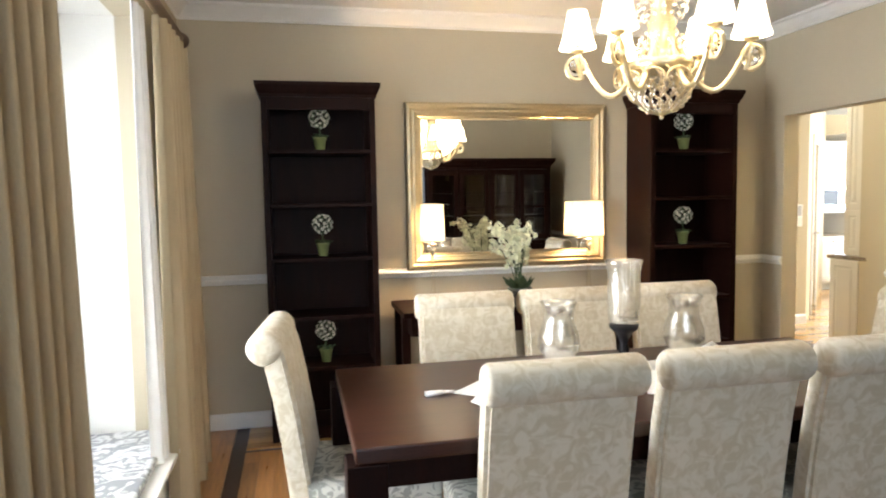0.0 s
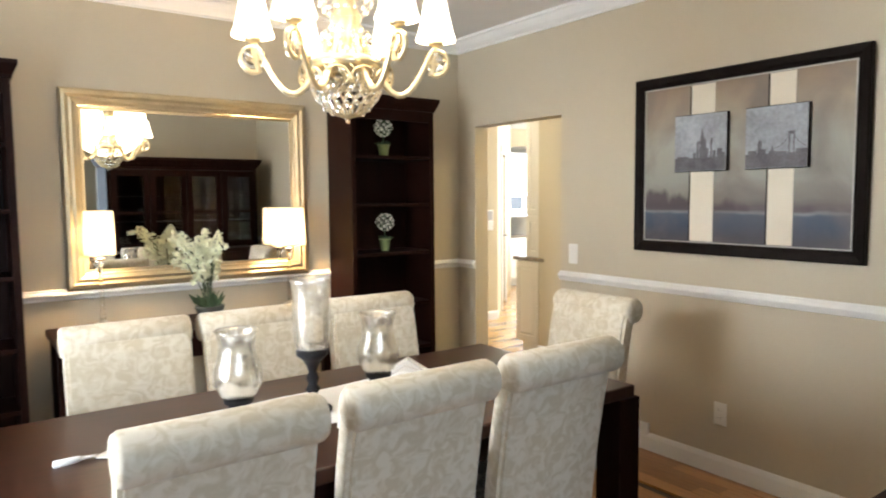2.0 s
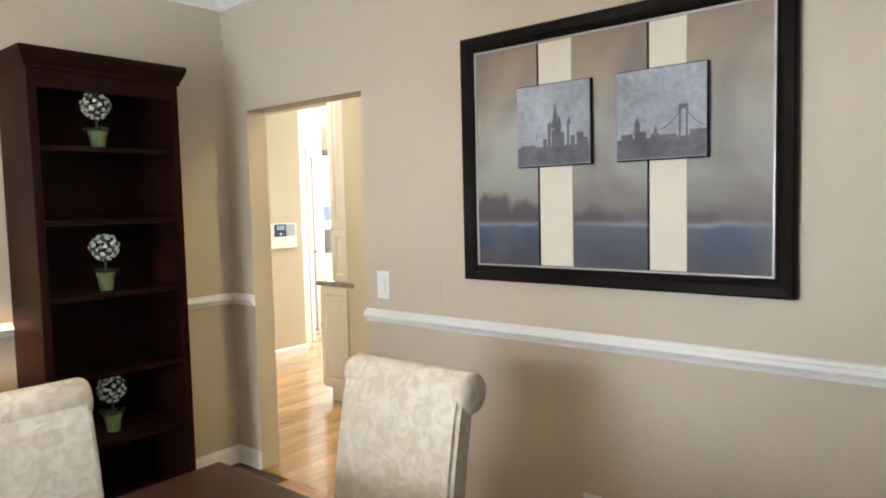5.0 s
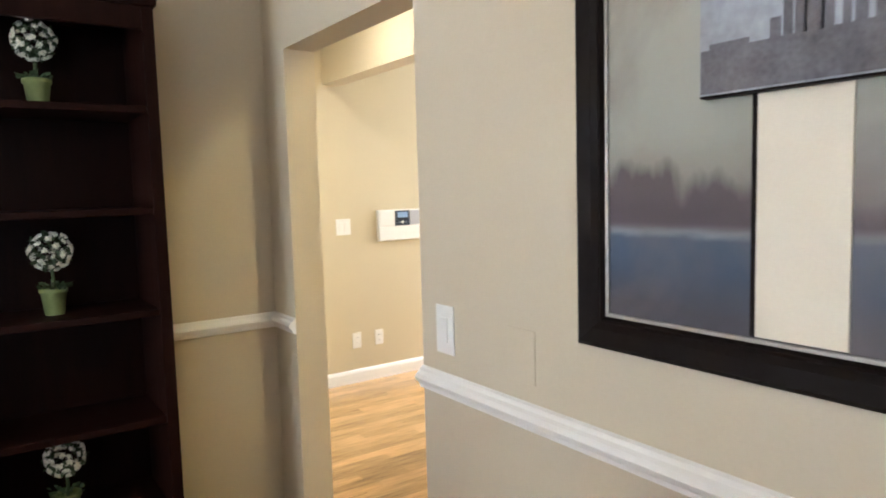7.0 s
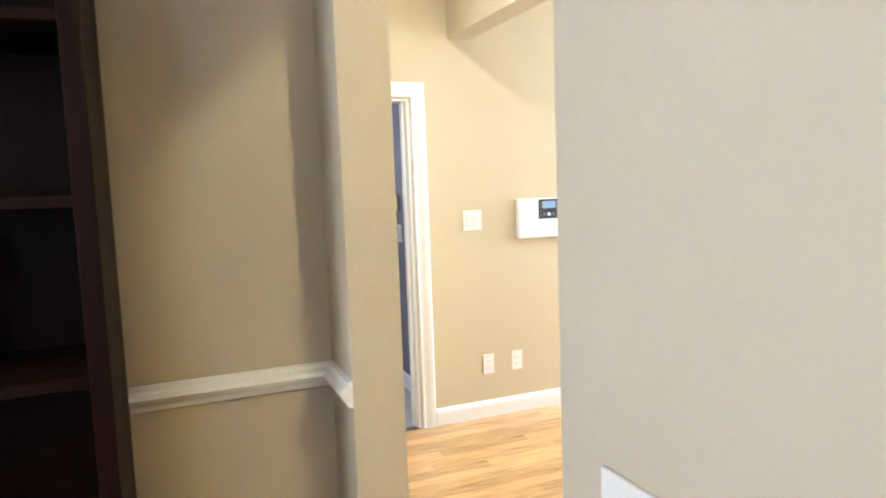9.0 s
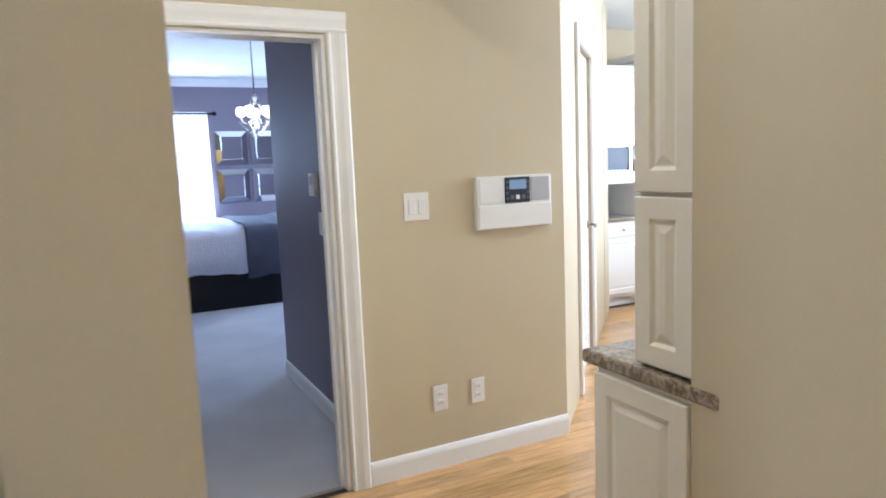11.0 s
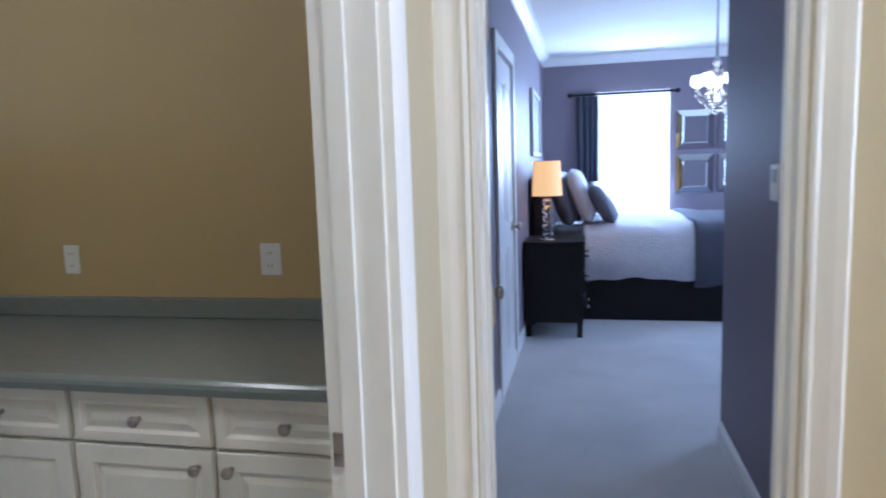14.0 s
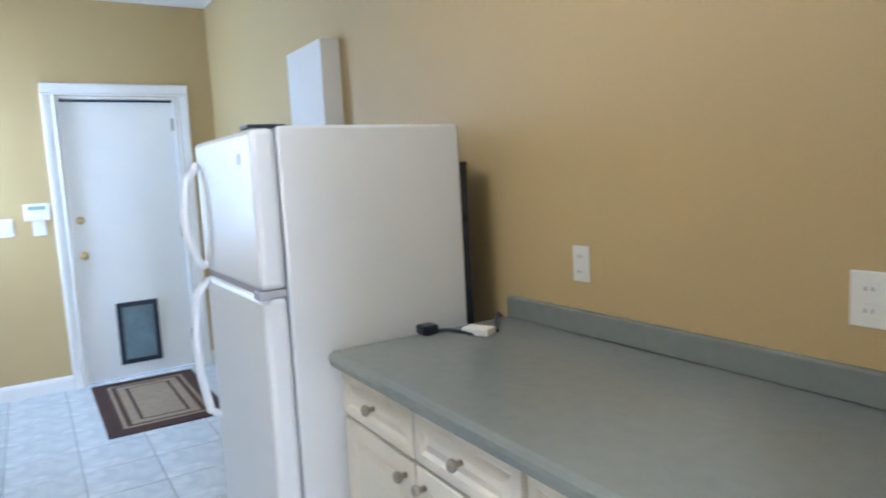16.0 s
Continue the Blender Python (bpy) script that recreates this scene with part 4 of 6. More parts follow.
def topiary():
    e = thing("topiary", pose(0, 0, 0), "small white flower ball topiary in a green pot", "topiary", "topiaries on the shelves")
    rnd = random.Random(5)
    part("pot", lathe([(0.026, 0), (0.028, 0.004), (0.036, 0.066), (0.04, 0.068), (0.04, 0.08), (0.034, 0.082), (0.032, 0.07)], 20), POTGREEN, e, "olive green pot", True)
    part("stem", tube([(0, 0, 0.07), (0.003, 0.002, 0.11), (0, 0, 0.15)], 0.005), LEAF, e)
    moss = bmesh.new()
    for k in range(40):
        a, r = rnd.uniform(0, 6.28), rnd.uniform(0.0, 0.045)
        add_leaf(moss, Vector((r * math.cos(a), r * math.sin(a), 0.078 + rnd.uniform(0, 0.016))), Vector((math.cos(a), math.sin(a), rnd.uniform(0.1, 0.8))), 0.02, 0.012, rnd)
    part("foliage", moss, LEAF, e, "dark green leaves at the pot's rim")
    leaves, blooms = bmesh.new(), bmesh.new()
    c = Vector((0, 0, 0.195))
    for k in range(150):
        z = rnd.uniform(-1, 1)
        a = rnd.uniform(0, 6.28)
        d = Vector((math.sqrt(1 - z * z) * math.cos(a), math.sqrt(1 - z * z) * math.sin(a), z))
        add_leaf(leaves, c + d * rnd.uniform(0.035, 0.052), d + Vector((rnd.uniform(-0.6, 0.6), rnd.uniform(-0.6, 0.6), rnd.uniform(-0.6, 0.6))), 0.022, 0.014, rnd)
    for k in range(46):
        z = 1 - 2 * (k + 0.5) / 46
        a = k * 2.4
        d = Vector((math.sqrt(1 - z * z) * math.cos(a), math.sqrt(1 - z * z) * math.sin(a), z))
        s = rnd.uniform(0.010, 0.014)
        p = c + d * rnd.uniform(0.05, 0.059)
        for q in range(6):
            ang = q * 1.05
            side = d.orthogonal().normalized()
            o = (Matrix.Rotation(ang, 3, d) @ side)
            add_leaf(blooms, p, o + d * 0.45, s * 1.15, s * 0.95, rnd)
        bmesh.ops.create_icosphere(blooms, subdivisions=1, radius=s * 0.5, matrix=Matrix.Translation(p + d * 0.003))
    part("leaf_ball", leaves, LEAF, e, "ball of dark leaves")
    part("flower_head", blooms, PETAL, e, "ball of small white flowers")
    return e


def add_leaf(bm, base, way, length, width, rnd):
    """One small bent leaf or petal."""
    d = way.normalized()
    s = d.orthogonal().normalized()
    s = Matrix.Rotation(rnd.uniform(0, 6.28), 3, d) @ s
    n = d.cross(s)
    p = [base, base + d * length * 0.5 + s * width * 0.5 + n * width * 0.15, base + d * length, base + d * length * 0.5 - s * width * 0.5 + n * width * 0.15, base + d * length * 0.55]
    v = [bm.verts.new(q) for q in p]
    bm.faces.new((v[0], v[1], v[4]))
    bm.faces.new((v[1], v[2], v[4]))
    bm.faces.new((v[2], v[3], v[4]))
    bm.faces.new((v[3], v[0], v[4]))


top0 = topiary()
top0.matrix_basis = pose(-0.042, 3.70, 1.717)
for x, z, a in ((-0.042, 1.085, 50), (-0.042, 0.435, 120), (2.385, 1.717, 200), (2.385, 1.085, 20), (2.38, 0.435, 270)):
    copy_thing(top0, pose(x, 3.70, z, 0, 0, a))

# wall mirror
mir = thing("wall_mirror", pose(1.20, 3.885, 1.498), "large mirror in a silver-gold moulded frame", "mirror")
FW, FH = 0.698, 0.542
prof = [(0.0, 0.0), (0.0, 0.018), (0.012, 0.03), (0.03, 0.034), (0.045, 0.026), (0.06, 0.03), (0.078, 0.022), (0.088, 0.02), (0.095, 0.012), (0.11, 0.011), (0.11, 0.0)]
bm = bmesh.new()
loops = [[bm.verts.new((sx * (FW - u), -v, sz * (FH - u))) for sx, sz in ((-1, -1), (1, -1), (1, 1), (-1, 1))] for u, v in prof]
for a, b in zip(loops, loops[1:]):
    for i in range(4):
        bm.faces.new((a[i], a[(i + 1) % 4], b[(i + 1) % 4], b[i]))
bmesh.ops.recalc_face_normals(bm, faces=bm.faces[:])
part("frame", bm, SILVER, mir, "silver-gold moulded frame")
part("glass", box((-FW + 0.108, -0.008, -FH + 0.108), (FW - 0.108, -0.002, FH - 0.108), 0.0), MIRROR, mir, "mirror glass")

# console table behind the far chairs
con = thing("console_table", pose(1.14, 3.68, 0), "dark narrow console table under the mirror", "console table")
part("top", box((-0.75, -0.33, 0.73), (0.75, 0.19, 0.765), 0.004), ESPRESSO, con)
part("apron", box((-0.70, -0.30, 0.62), (0.70, 0.16, 0.729), 0.002), ESPRESSO, con)
part("lower_shelf", box((-0.70, -0.14, 0.16), (0.70, 0.15, 0.185), 0.002), ESPRESSO, con)
for sx in (-1, 1):
    for sy in (-1, 1):
        part("leg", box((sx * 0.71 - 0.025, sy * 0.14 - 0.02, 0), (sx * 0.71 + 0.025, sy * 0.14 + 0.025, 0.729), 0.003), ESPRESSO, con)


def rounded_rect(w, d, r, n=5):
    pts = []
    for cx, cy, a0 in ((w - r, d - r, 0), (-w + r, d - r, 90), (-w + r, -d + r, 180), (w - r, -d + r, 270)):
        for i in range(n + 1):
            a = radians(a0 + 90 * i / n)
            pts.append((cx + r * math.cos(a), cy + r * math.sin(a)))
    return pts


def table_lamp(x, y, half):
    e = thing("table_lamp", pose(x, y, 0.766), "slim crystal table lamp with a lit white shade", "lamp", "lamps on the console")
    part("base", lathe([(0.05, 0), (0.05, 0.012), (0.02, 0.02), (0.012, 0.035)], 20), NICKEL, e, "polished base", True)
    part("stem", lathe([(0.011, 0.03), (0.016, 0.06), (0.01, 0.09), (0.012, 0.2), (0.010, 0.32), (0.02, 0.335), (0.022, 0.345), (0.008, 0.35), (0.006, 0.39)], 12), CRYSTAL, e, "crystal stem", True)
    part("collar", lathe([(0.026, 0.355), (0.028, 0.36), (0.028, 0.366), (0.012, 0.37)], 16), NICKEL, e, "", True)
    bm = bmesh.new()
    loops = [[bm.verts.new((px * s, py * s, z)) for px, py in rounded_rect(half, 0.06, 0.035)] for s, z in ((1.0, 0.385), (0.93, 0.62))]
    k = len(loops[0])
    for i in range(k):
        bm.faces.new((loops[0][i], loops[0][(i + 1) % k], loops[1][(i + 1) % k], loops[1][i]))
    sh = part("shade", bm, SHADE, e, "lit white fabric shade", True)
    sm = sh.modifiers.new("thickness", "SOLIDIFY")
    sm.thickness = 0.003
    lamp("lamp_bulb", "POINT", pose(x, y, 1.225), 33, WARM, 0.04)
    return e


table_lamp(1.737, 3.80, 0.1)
table_lamp(0.655, 3.79, 0.075)

# orchid
orc = thing("orchid_plant", pose(1.125, 3.45, 0.766), "pale yellow-green orchid sprays in a dark pot", "plant")
part("pot", lathe([(0.05, 0), (0.055, 0.005), (0.07, 0.085), (0.076, 0.09), (0.076, 0.105), (0.066, 0.107), (0.064, 0.09)], 24), POTDARK, orc, "dark ribbed pot", True)
rnd = random.Random(11)
stems, fl, gl = bmesh.new(), bmesh.new(), bmesh.new()
for k in range(13):
    a = rnd.uniform(0, 6.28)
    tx, ty, tz = rnd.uniform(-0.20, 0.11), rnd.uniform(-0.10, 0.10), rnd.uniform(0.32, 0.50)
    pts = [Vector((0.02 * math.cos(a), 0.02 * math.sin(a), 0.09)), Vector((tx * 0.25, ty * 0.3, tz * 0.55)), Vector((tx * 0.6, ty * 0.7, tz * 0.88)), Vector((tx, ty, tz))]
    dense = []
    for i in range(13):
        u = i / 12 * 3
        j = min(int(u), 2)
        dense.append(pts[j].lerp(pts[j + 1], u - j))
    add_tube(stems, dense, 0.0028, 6)
    for i in range(5, 13):
        for q in range(2):
            p = dense[i] + Vector((rnd.uniform(-0.03, 0.03), rnd.uniform(-0.03, 0.03), rnd.uniform(-0.025, 0.03)))
            d = Vector((rnd.uniform(-1, 1), rnd.uniform(-1.6, 0.2), rnd.uniform(-0.4, 0.8))).normalized()
            for m_ in range(5):
                o = Matrix.Rotation(m_ * 1.257, 3, d) @ d.orthogonal().normalized()
                add_leaf(fl, p, o + d * 0.3, rnd.uniform(0.022, 0.032), 0.022, rnd)
for k in range(16):
    a = rnd.uniform(0, 6.28)
    add_leaf(gl, Vector((0.03 * math.cos(a), 0.03 * math.sin(a), 0.095)), Vector((math.cos(a), math.sin(a), rnd.uniform(1.0, 2.4))), rnd.uniform(0.06, 0.12), 0.035, rnd)
tagged(part("stem", stems, LEAF, orc), kind="stuff")
tagged(part("blossom", fl, ORCHID, orc, "pale yellow-green orchid flowers"), kind="stuff")
part("foliage", gl, LEAF, orc, "dark strap leaves")

# chandelier
ch = thing("chandelier", pose(1.095, 1.79, -0.024), "gold and crystal chandelier with six lit white shades", "chandelier")
part("ceiling_canopy", lathe([(0.065, 2.623), (0.063, 2.60), (0.03, 2.565), (0.01, 2.555)], 20), GOLD, ch, "", True)
bm = bmesh.new()
for i in range(9):
    bmesh.ops.create_uvsphere(bm, u_segments=10, v_segments=6, radius=0.011, matrix=Matrix.Translation((0, 0, 2.55 - 0.02 * i)))
part("chain", bm, GOLD, ch, "", True)
part("column", lathe([(0.012, 2.40), (0.03, 2.385), (0.05, 2.36), (0.02, 2.33), (0.035, 2.29), (0.06, 2.22), (0.055, 2.15), (0.03, 2.11), (0.045, 2.06), (0.05, 2.0), (0.03, 1.96), (0.06, 1.93), (0.1, 1.915), (0.1, 1.895), (0.06, 1.89)], 20), GOLD, ch, "gilded turned column", True)
part("band", lathe([(0.102, 1.885), (0.11, 1.89), (0.11, 1.915), (0.102, 1.92), (0.095, 1.915), (0.095, 1.89)], 32, cap=False), GOLD, ch, "gold band", True)
wires, beads = bmesh.new(), bmesh.new()
for i in range(16):
    a = 2 * math.pi * i / 16
    pts = []
    for j in range(11):
        u = j / 10
        r = 0.106 * math.sqrt(max(0.0, 1 - u * u)) + 0.006
        pts.append((r * math.cos(a + 0.25 * math.sin(u * 6)), r * math.sin(a + 0.25 * math.sin(u * 6)), 1.885 - 0.155 * u))
    add_tube(wires, pts, 0.0030, 5)
    for j in range(1, 10):
        bmesh.ops.create_icosphere(beads, subdivisions=1, radius=0.008 if j % 2 else 0.0115, matrix=Matrix.Translation(Vector(pts[j]) * 1.0))
for tier, (z0, r0, r1) in enumerate(((2.30, 0.03, 0.075), (2.16, 0.045, 0.085), (2.02, 0.05, 0.09))):
    for i in range(14):
        a = 2 * math.pi * (i + 0.5 * tier) / 14
        for j in range(6):
            u = j / 5
            r = r0 + (r1 - r0) * math.sin(u * math.pi)
            bmesh.ops.create_icosphere(beads, subdivisions=1, radius=0.0085, matrix=Matrix.Translation((r * math.cos(a), r * math.sin(a), z0 - 0.11 * u)))
for i in range(8):
    a = 2 * math.pi * i / 8
    loop = []
    for j in range(13):
        t = math.pi * (j / 12 * 1.5 - 0.25)
        aa, z = a + 0.36 * math.cos(t), 1.848 + 0.032 * math.sin(t)
        u = (1.885 - z) / 0.155
        r = 0.106 * math.sqrt(max(0.0, 1 - u * u)) + 0.012
        loop.append((r * math.cos(aa), r * math.sin(aa), z))
    add_tube(wires, loop, 0.0042, 6)
part("basket_frame", wires, GOLD, ch, "fine gold wires", True)
tagged(part("bead_string", beads, CRYSTAL, ch, "strings of clear crystal beads"), kind="stuff")
part("finial", lathe([(0.003, 1.712), (0.009, 1.722), (0.005, 1.732), (0.012, 1.738), (0.008, 1.745)], 12), CRYSTAL, ch, "crystal drop", True)
scroll_steps = [k / 2 for k in range(36)]
for i in range(6):
    a = 2 * math.pi * i / 6 + 0.56
    rot = Matrix.Rotation(a, 4, "Z")
    pts = []
    for j in range(29):
        u = j / 28
        pts.append((0.05 + 0.25 * u, 0, 1.99 - 0.17 * math.sin(math.pi * min(1, u * 1.05)) + 0.0 * u - 0.03 * u))
    cx, cz = 0.295, 1.925
    for j in scroll_steps:
        t = -1.9 + j * 0.42
        r = 0.050 * (1 - j / 22)
        pts.append((cx + 0.0 + r * math.cos(t), 0, cz - 0.005 + r * math.sin(t)))
    arm = part("arm", tube([rot @ Vector(p) for p in pts], [(0.0125 - 0.006 * k / len(pts)) * (1.0 if k % 2 else 0.8) for k in range(len(pts))], 8), GOLD, ch, "gilded scrolled arm", True)
    part("crystal_rosette", lathe([(0.004, -0.008), (0.028, -0.013), (0.039, 0), (0.028, 0.013), (0.004, 0.008)], 10, rot @ pose(cx, 0, cz - 0.005, 90)), CRYSTAL, arm, "crystal rosette")
    part("candle_cup", lathe([(0.008, 1.965), (0.024, 1.972), (0.028, 1.982), (0.012, 1.985), (0.011, 2.03)], 14, rot @ pose(cx, 0, 0)), GOLD, arm, "", True)
    bm = bmesh.new()
    add_lathe(bm, [(0.066, 1.985), (0.067, 1.99), (0.058, 2.015), (0.049, 2.055), (0.041, 2.095), (0.035, 2.12), (0.033, 2.12), (0.039, 2.095), (0.047, 2.055), (0.056, 2.015), (0.065, 1.99), (0.064, 1.985)], 20, rot @ pose(cx, 0, 0), cap=False)
    part("shade", bm, SHADE_CH, arm, "lit white bell shade", True)
lamp("chandelier_light", "POINT", pose(1.095, 1.79, 2.10), 26, (1.0, 0.76, 0.48), 0.3)

# dark hutch against the south wall
hu = thing("china_hutch", pose(1.325, -0.29, 0), "tall dark espresso hutch with glass doors", "hutch")
part("lower_cabinet", box((0, 0, 0), (1.61, 0.59, 0.86), 0.004), ESPRESSO, hu)
part("counter", box((-0.01, 0, 0.86), (1.62, 0.60, 0.885), 0.003), ESPRESSO, hu)
part("side_panel", box((0, 0, 0.885), (0.03, 0.54, 1.80), 0.002), ESPRESSO, hu)
part("side_panel", box((1.58, 0, 0.885), (1.61, 0.54, 1.80), 0.002), ESPRESSO, hu)
part("back_panel", box((0.03, 0.002, 0.885), (1.58, 0.02, 1.80)), ESPRESSO, hu)
part("top_panel", box((0.03, 0.02, 1.77), (1.58, 0.54, 1.80)), ESPRESSO, hu)
for z in (1.18, 1.48):
    part("shelf", box((0.03, 0.02, z), (1.58, 0.50, z + 0.02)), ESPRESSO, hu)
bm = bmesh.new()
loops = [[bm.verts.new(p) for p in ((o, 0.0, z), (1.61 - o, 0.0, z), (1.61 - o, 0.54 - o, z), (o, 0.54 - o, z))] for o, z in ((0.0, 1.80), (-0.02, 1.82), (-0.03, 1.84), (-0.05, 1.87), (-0.05, 1.90))]
for a, b in zip(loops, loops[1:]):
    for i in range(4):
        bm.faces.new((a[i], a[(i + 1) % 4], b[(i + 1) % 4], b[i]))
bm.faces.new(loops[-1])
bmesh.ops.recalc_face_normals(bm, faces=bm.faces[:])
part("cornice", bm, ESPRESSO, hu, "moulded cornice")
for i in range(4):
    x = 0.035 + i * 0.386
    d = part("glass_door", boxes(((x, 0.54, 0.90), (x + 0.06, 0.56, 1.765)), ((x + 0.32, 0.54, 0.90), (x + 0.38, 0.56, 1.765)), ((x + 0.058, 0.541, 0.901), (x + 0.322, 0.559, 0.97)), ((x + 0.058, 0.541, 1.695), (x + 0.322, 0.559, 1.764)), ((x + 0.058, 0.541, 1.29), (x + 0.322, 0.559, 1.32))), ESPRESSO, hu)
    part("pane", box((x + 0.06, 0.547, 0.97), (x + 0.32, 0.55, 1.29)), CLEAR, d)
    part("pane", box((x + 0.06, 0.547, 1.32), (x + 0.32, 0.55, 1.695)), CLEAR, d)
    low = part("door", box((x, 0.59, 0.06), (x + 0.38, 0.608, 0.84), 0.004), ESPRESSO, hu)
    part("door_knob", lathe([(0.008, 0), (0.007, 0.012), (0.014, 0.02), (0.012, 0.028)], 12, pose(x + (0.34 if i % 2 == 0 else 0.04), 0.608, 0.6, -90)), NICKEL, low, "", True)

# framed picture
pic = thing("framed_painting", pose(3.158, 1.6265, 1.605), "black framed seascape with two city panels", "painting")
PW, PH = 0.5955, 0.467
prof = [(0.0, 0.0), (0.0, 0.03), (0.008, 0.036), (0.034, 0.03), (0.046, 0.022), (0.052, 0.024), (0.058, 0.014), (0.058, 0.0)]
bm = bmesh.new()
loops = [[bm.verts.new((-v, sy * (PW - u), sz * (PH - u))) for sy, sz in ((-1, -1), (1, -1), (1, 1), (-1, 1))] for u, v in prof]
for a, b in zip(loops, loops[1:]):
    for i in range(4):
        bm.faces.new((a[i], a[(i + 1) % 4], b[(i + 1) % 4], b[i]))
bmesh.ops.recalc_face_normals(bm, faces=bm.faces[:])
part("frame", bm, FRAMEBLACK, pic, "black wooden frame")
u0, u1, v1 = 0.0575, 0.064, 0.018
for sy, sz, ay, az in ((1, 0, 0.0033, PH - u0), (-1, 0, 0.0033, PH - u0), (0, 1, PW - u1, 0.0033), (0, -1, PW - u1, 0.0033)):
    cy, cz = sy * (PW - u0 - 0.0033), sz * (PH - u0 - 0.0033)
    part("liner", box((-v1, cy - ay, cz - az), (-0.0125, cy + ay, cz + az), 0.001), LINER, pic, "thin silver inner edge")
# the canvas keeps world heights in its own coordinates
cv = link("canvas", box((3.146, 1.6265 - PW + 0.058, 1.605 - PH + 0.058), (3.156, 1.6265 + PW - 0.058, 1.605 + PH - 0.058)), CANVAS)
cv.parent = pic
cv.matrix_parent_inverse = pic.matrix_world.inverted()
for ya, yb in ((1.747, 1.878), (1.346, 1.466)):
    part("strip", box((-0.0155, ya - 1.6265, -0.40), (-0.0122, yb - 1.6265, 0.40)), CREAMSTRIP, pic, "plain cream strip")
    part("strip_edge", box((-0.0158, yb - 1.6265, -0.40), (-0.0122, yb - 1.6185, 0.40)), FRAMEBLACK, pic)
for k, (ya, yb) in enumerate(((1.664, 1.960), (1.275, 1.571))):
    bd_ = part("small_canvas_edge", box((-0.036, ya - 1.6265, -0.042), (-0.016, yb - 1.6265, 0.25), 0.002), FRAMEBLACK, pic)
    sc_ = part("small_canvas", box((-0.0385, ya - 1.624, -0.0385), (-0.0362, yb - 1.629, 0.247)), SUBCANVAS, bd_, "grey city view")
    far, span = yb - 1.6305, 0.288
    bm = bmesh.new()
    add_box(bm, (-0.0392, far - span, -0.036), (-0.0386, far, 0.028))
    if k == 0:
        blocks = ((0.40, 0.03, 0.055), (0.46, 0.025, 0.10), (0.52, 0.03, 0.085), (0.58, 0.05, 0.095), (0.64, 0.03, 0.075), (0.72, 0.02, 0.10), (0.78, 0.03, 0.062), (0.88, 0.05, 0.07), (0.16, 0.12, 0.036), (0.95, 0.04, 0.05))
        spires = ((0.47, 0.012, 0.10, 0.115), (0.545, 0.016, 0.09, 0.175), (0.73, 0.008, 0.10, 0.125), (0.60, 0.010, 0.09, 0.13))
    else:
        blocks = ((0.12, 0.08, 0.045), (0.24, 0.035, 0.075), (0.30, 0.05, 0.05), (0.45, 0.06, 0.04), (0.60, 0.10, 0.036), (0.92, 0.10, 0.045))
        spires = ((0.24, 0.012, 0.07, 0.095), (0.45, 0.008, 0.04, 0.065))
    for u, wdt, top in blocks:
        add_box(bm, (-0.0396, far - span * u - wdt * span * 0.9, 0.027), (-0.0388, far - span * u + wdt * span * 0.9, top))
    for u, half, low, top in spires:
        add_extrude(bm, [(far - span * u - half, low), (far - span * u + half, low), (far - span * u + 0.001, top), (far - span * u - 0.001, top)], 0, -0.0399, -0.0389)
    if k == 1:
        mid = far - 0.76 * span
        for dy in (-0.011, 0.011):
            add_box(bm, (-0.0399, mid + dy - 0.003, 0.027), (-0.0388, mid + dy + 0.003, 0.125))
        add_box(bm, (-0.0402, mid - 0.014, 0.112), (-0.0389, mid + 0.014, 0.126))
        for side in (-1, 1):
            add_tube(bm, [(-0.039, mid + side * 0.09 * i / 8, 0.05 + 0.07 * (1 - i / 8) ** 2) for i in range(9) if mid + side * 0.09 * i / 8 > far - span], 0.0014, 5)
    part("skyline", bm, SKYLINE, sc_, "dark skyline shapes")

# curtains and rod at the dining window
rod = thing("curtain_rod", pose(-0.74, 1.75, 2.245), "carved brown wooden curtain rod with end knobs", "curtain rod")
part("pole", tube([(0, -1.0, 0), (0, 1.45, 0)], 0.026, 14), matte("rod_wood", (0.16, 0.10, 0.055), 0.5, scale=10, amount=0.4), rod, "", True)
part("finial", lathe([(0.02, 0), (0.028, 0.01), (0.02, 0.02), (0.038, 0.045), (0.042, 0.07), (0.03, 0.095), (0.01, 0.105)], 18, pose(0, 1.45, 0, -90)), matte("finial_wood", (0.07, 0.035, 0.025), 0.45, scale=10, amount=0.3), rod, "dark wooden knob", True)
part("bracket", box((-0.11, 1.36, -0.02), (0.0, 1.39, 0.02), 0.004), matte("bracket_wood", (0.16, 0.10, 0.055), 0.5), rod)
c1 = tagged(link("curtain", curtain_mesh(0.62, 2.2, 6, 0.045, 2, 0.12), CURTAIN, smooth=True), "floor-length beige linen curtain in folds", "curtain", "curtains at the dining window")
c1.matrix_world = pose(-0.74, 2.98, 0.02, 0, 0, 90)
c2 = tagged(link("curtain", curtain_mesh(0.62, 2.2, 7, 0.045, 9, 0.10), CURTAIN, smooth=True), "floor-length beige linen curtain in folds", "curtain", "curtains at the dining window")
c2.matrix_world = pose(-0.72, 0.93, 0.02, 0, 0, 90)
sh_ = tagged(link("sheer_curtain", curtain_mesh(0.14, 1.95, 3, 0.02, 4, 0.1), SHEER, smooth=True), "thin white sheer gathered beside the curtain", "curtain")
sh_.matrix_world = pose(-0.80, 2.58, 0.28, 0, 0, 90)


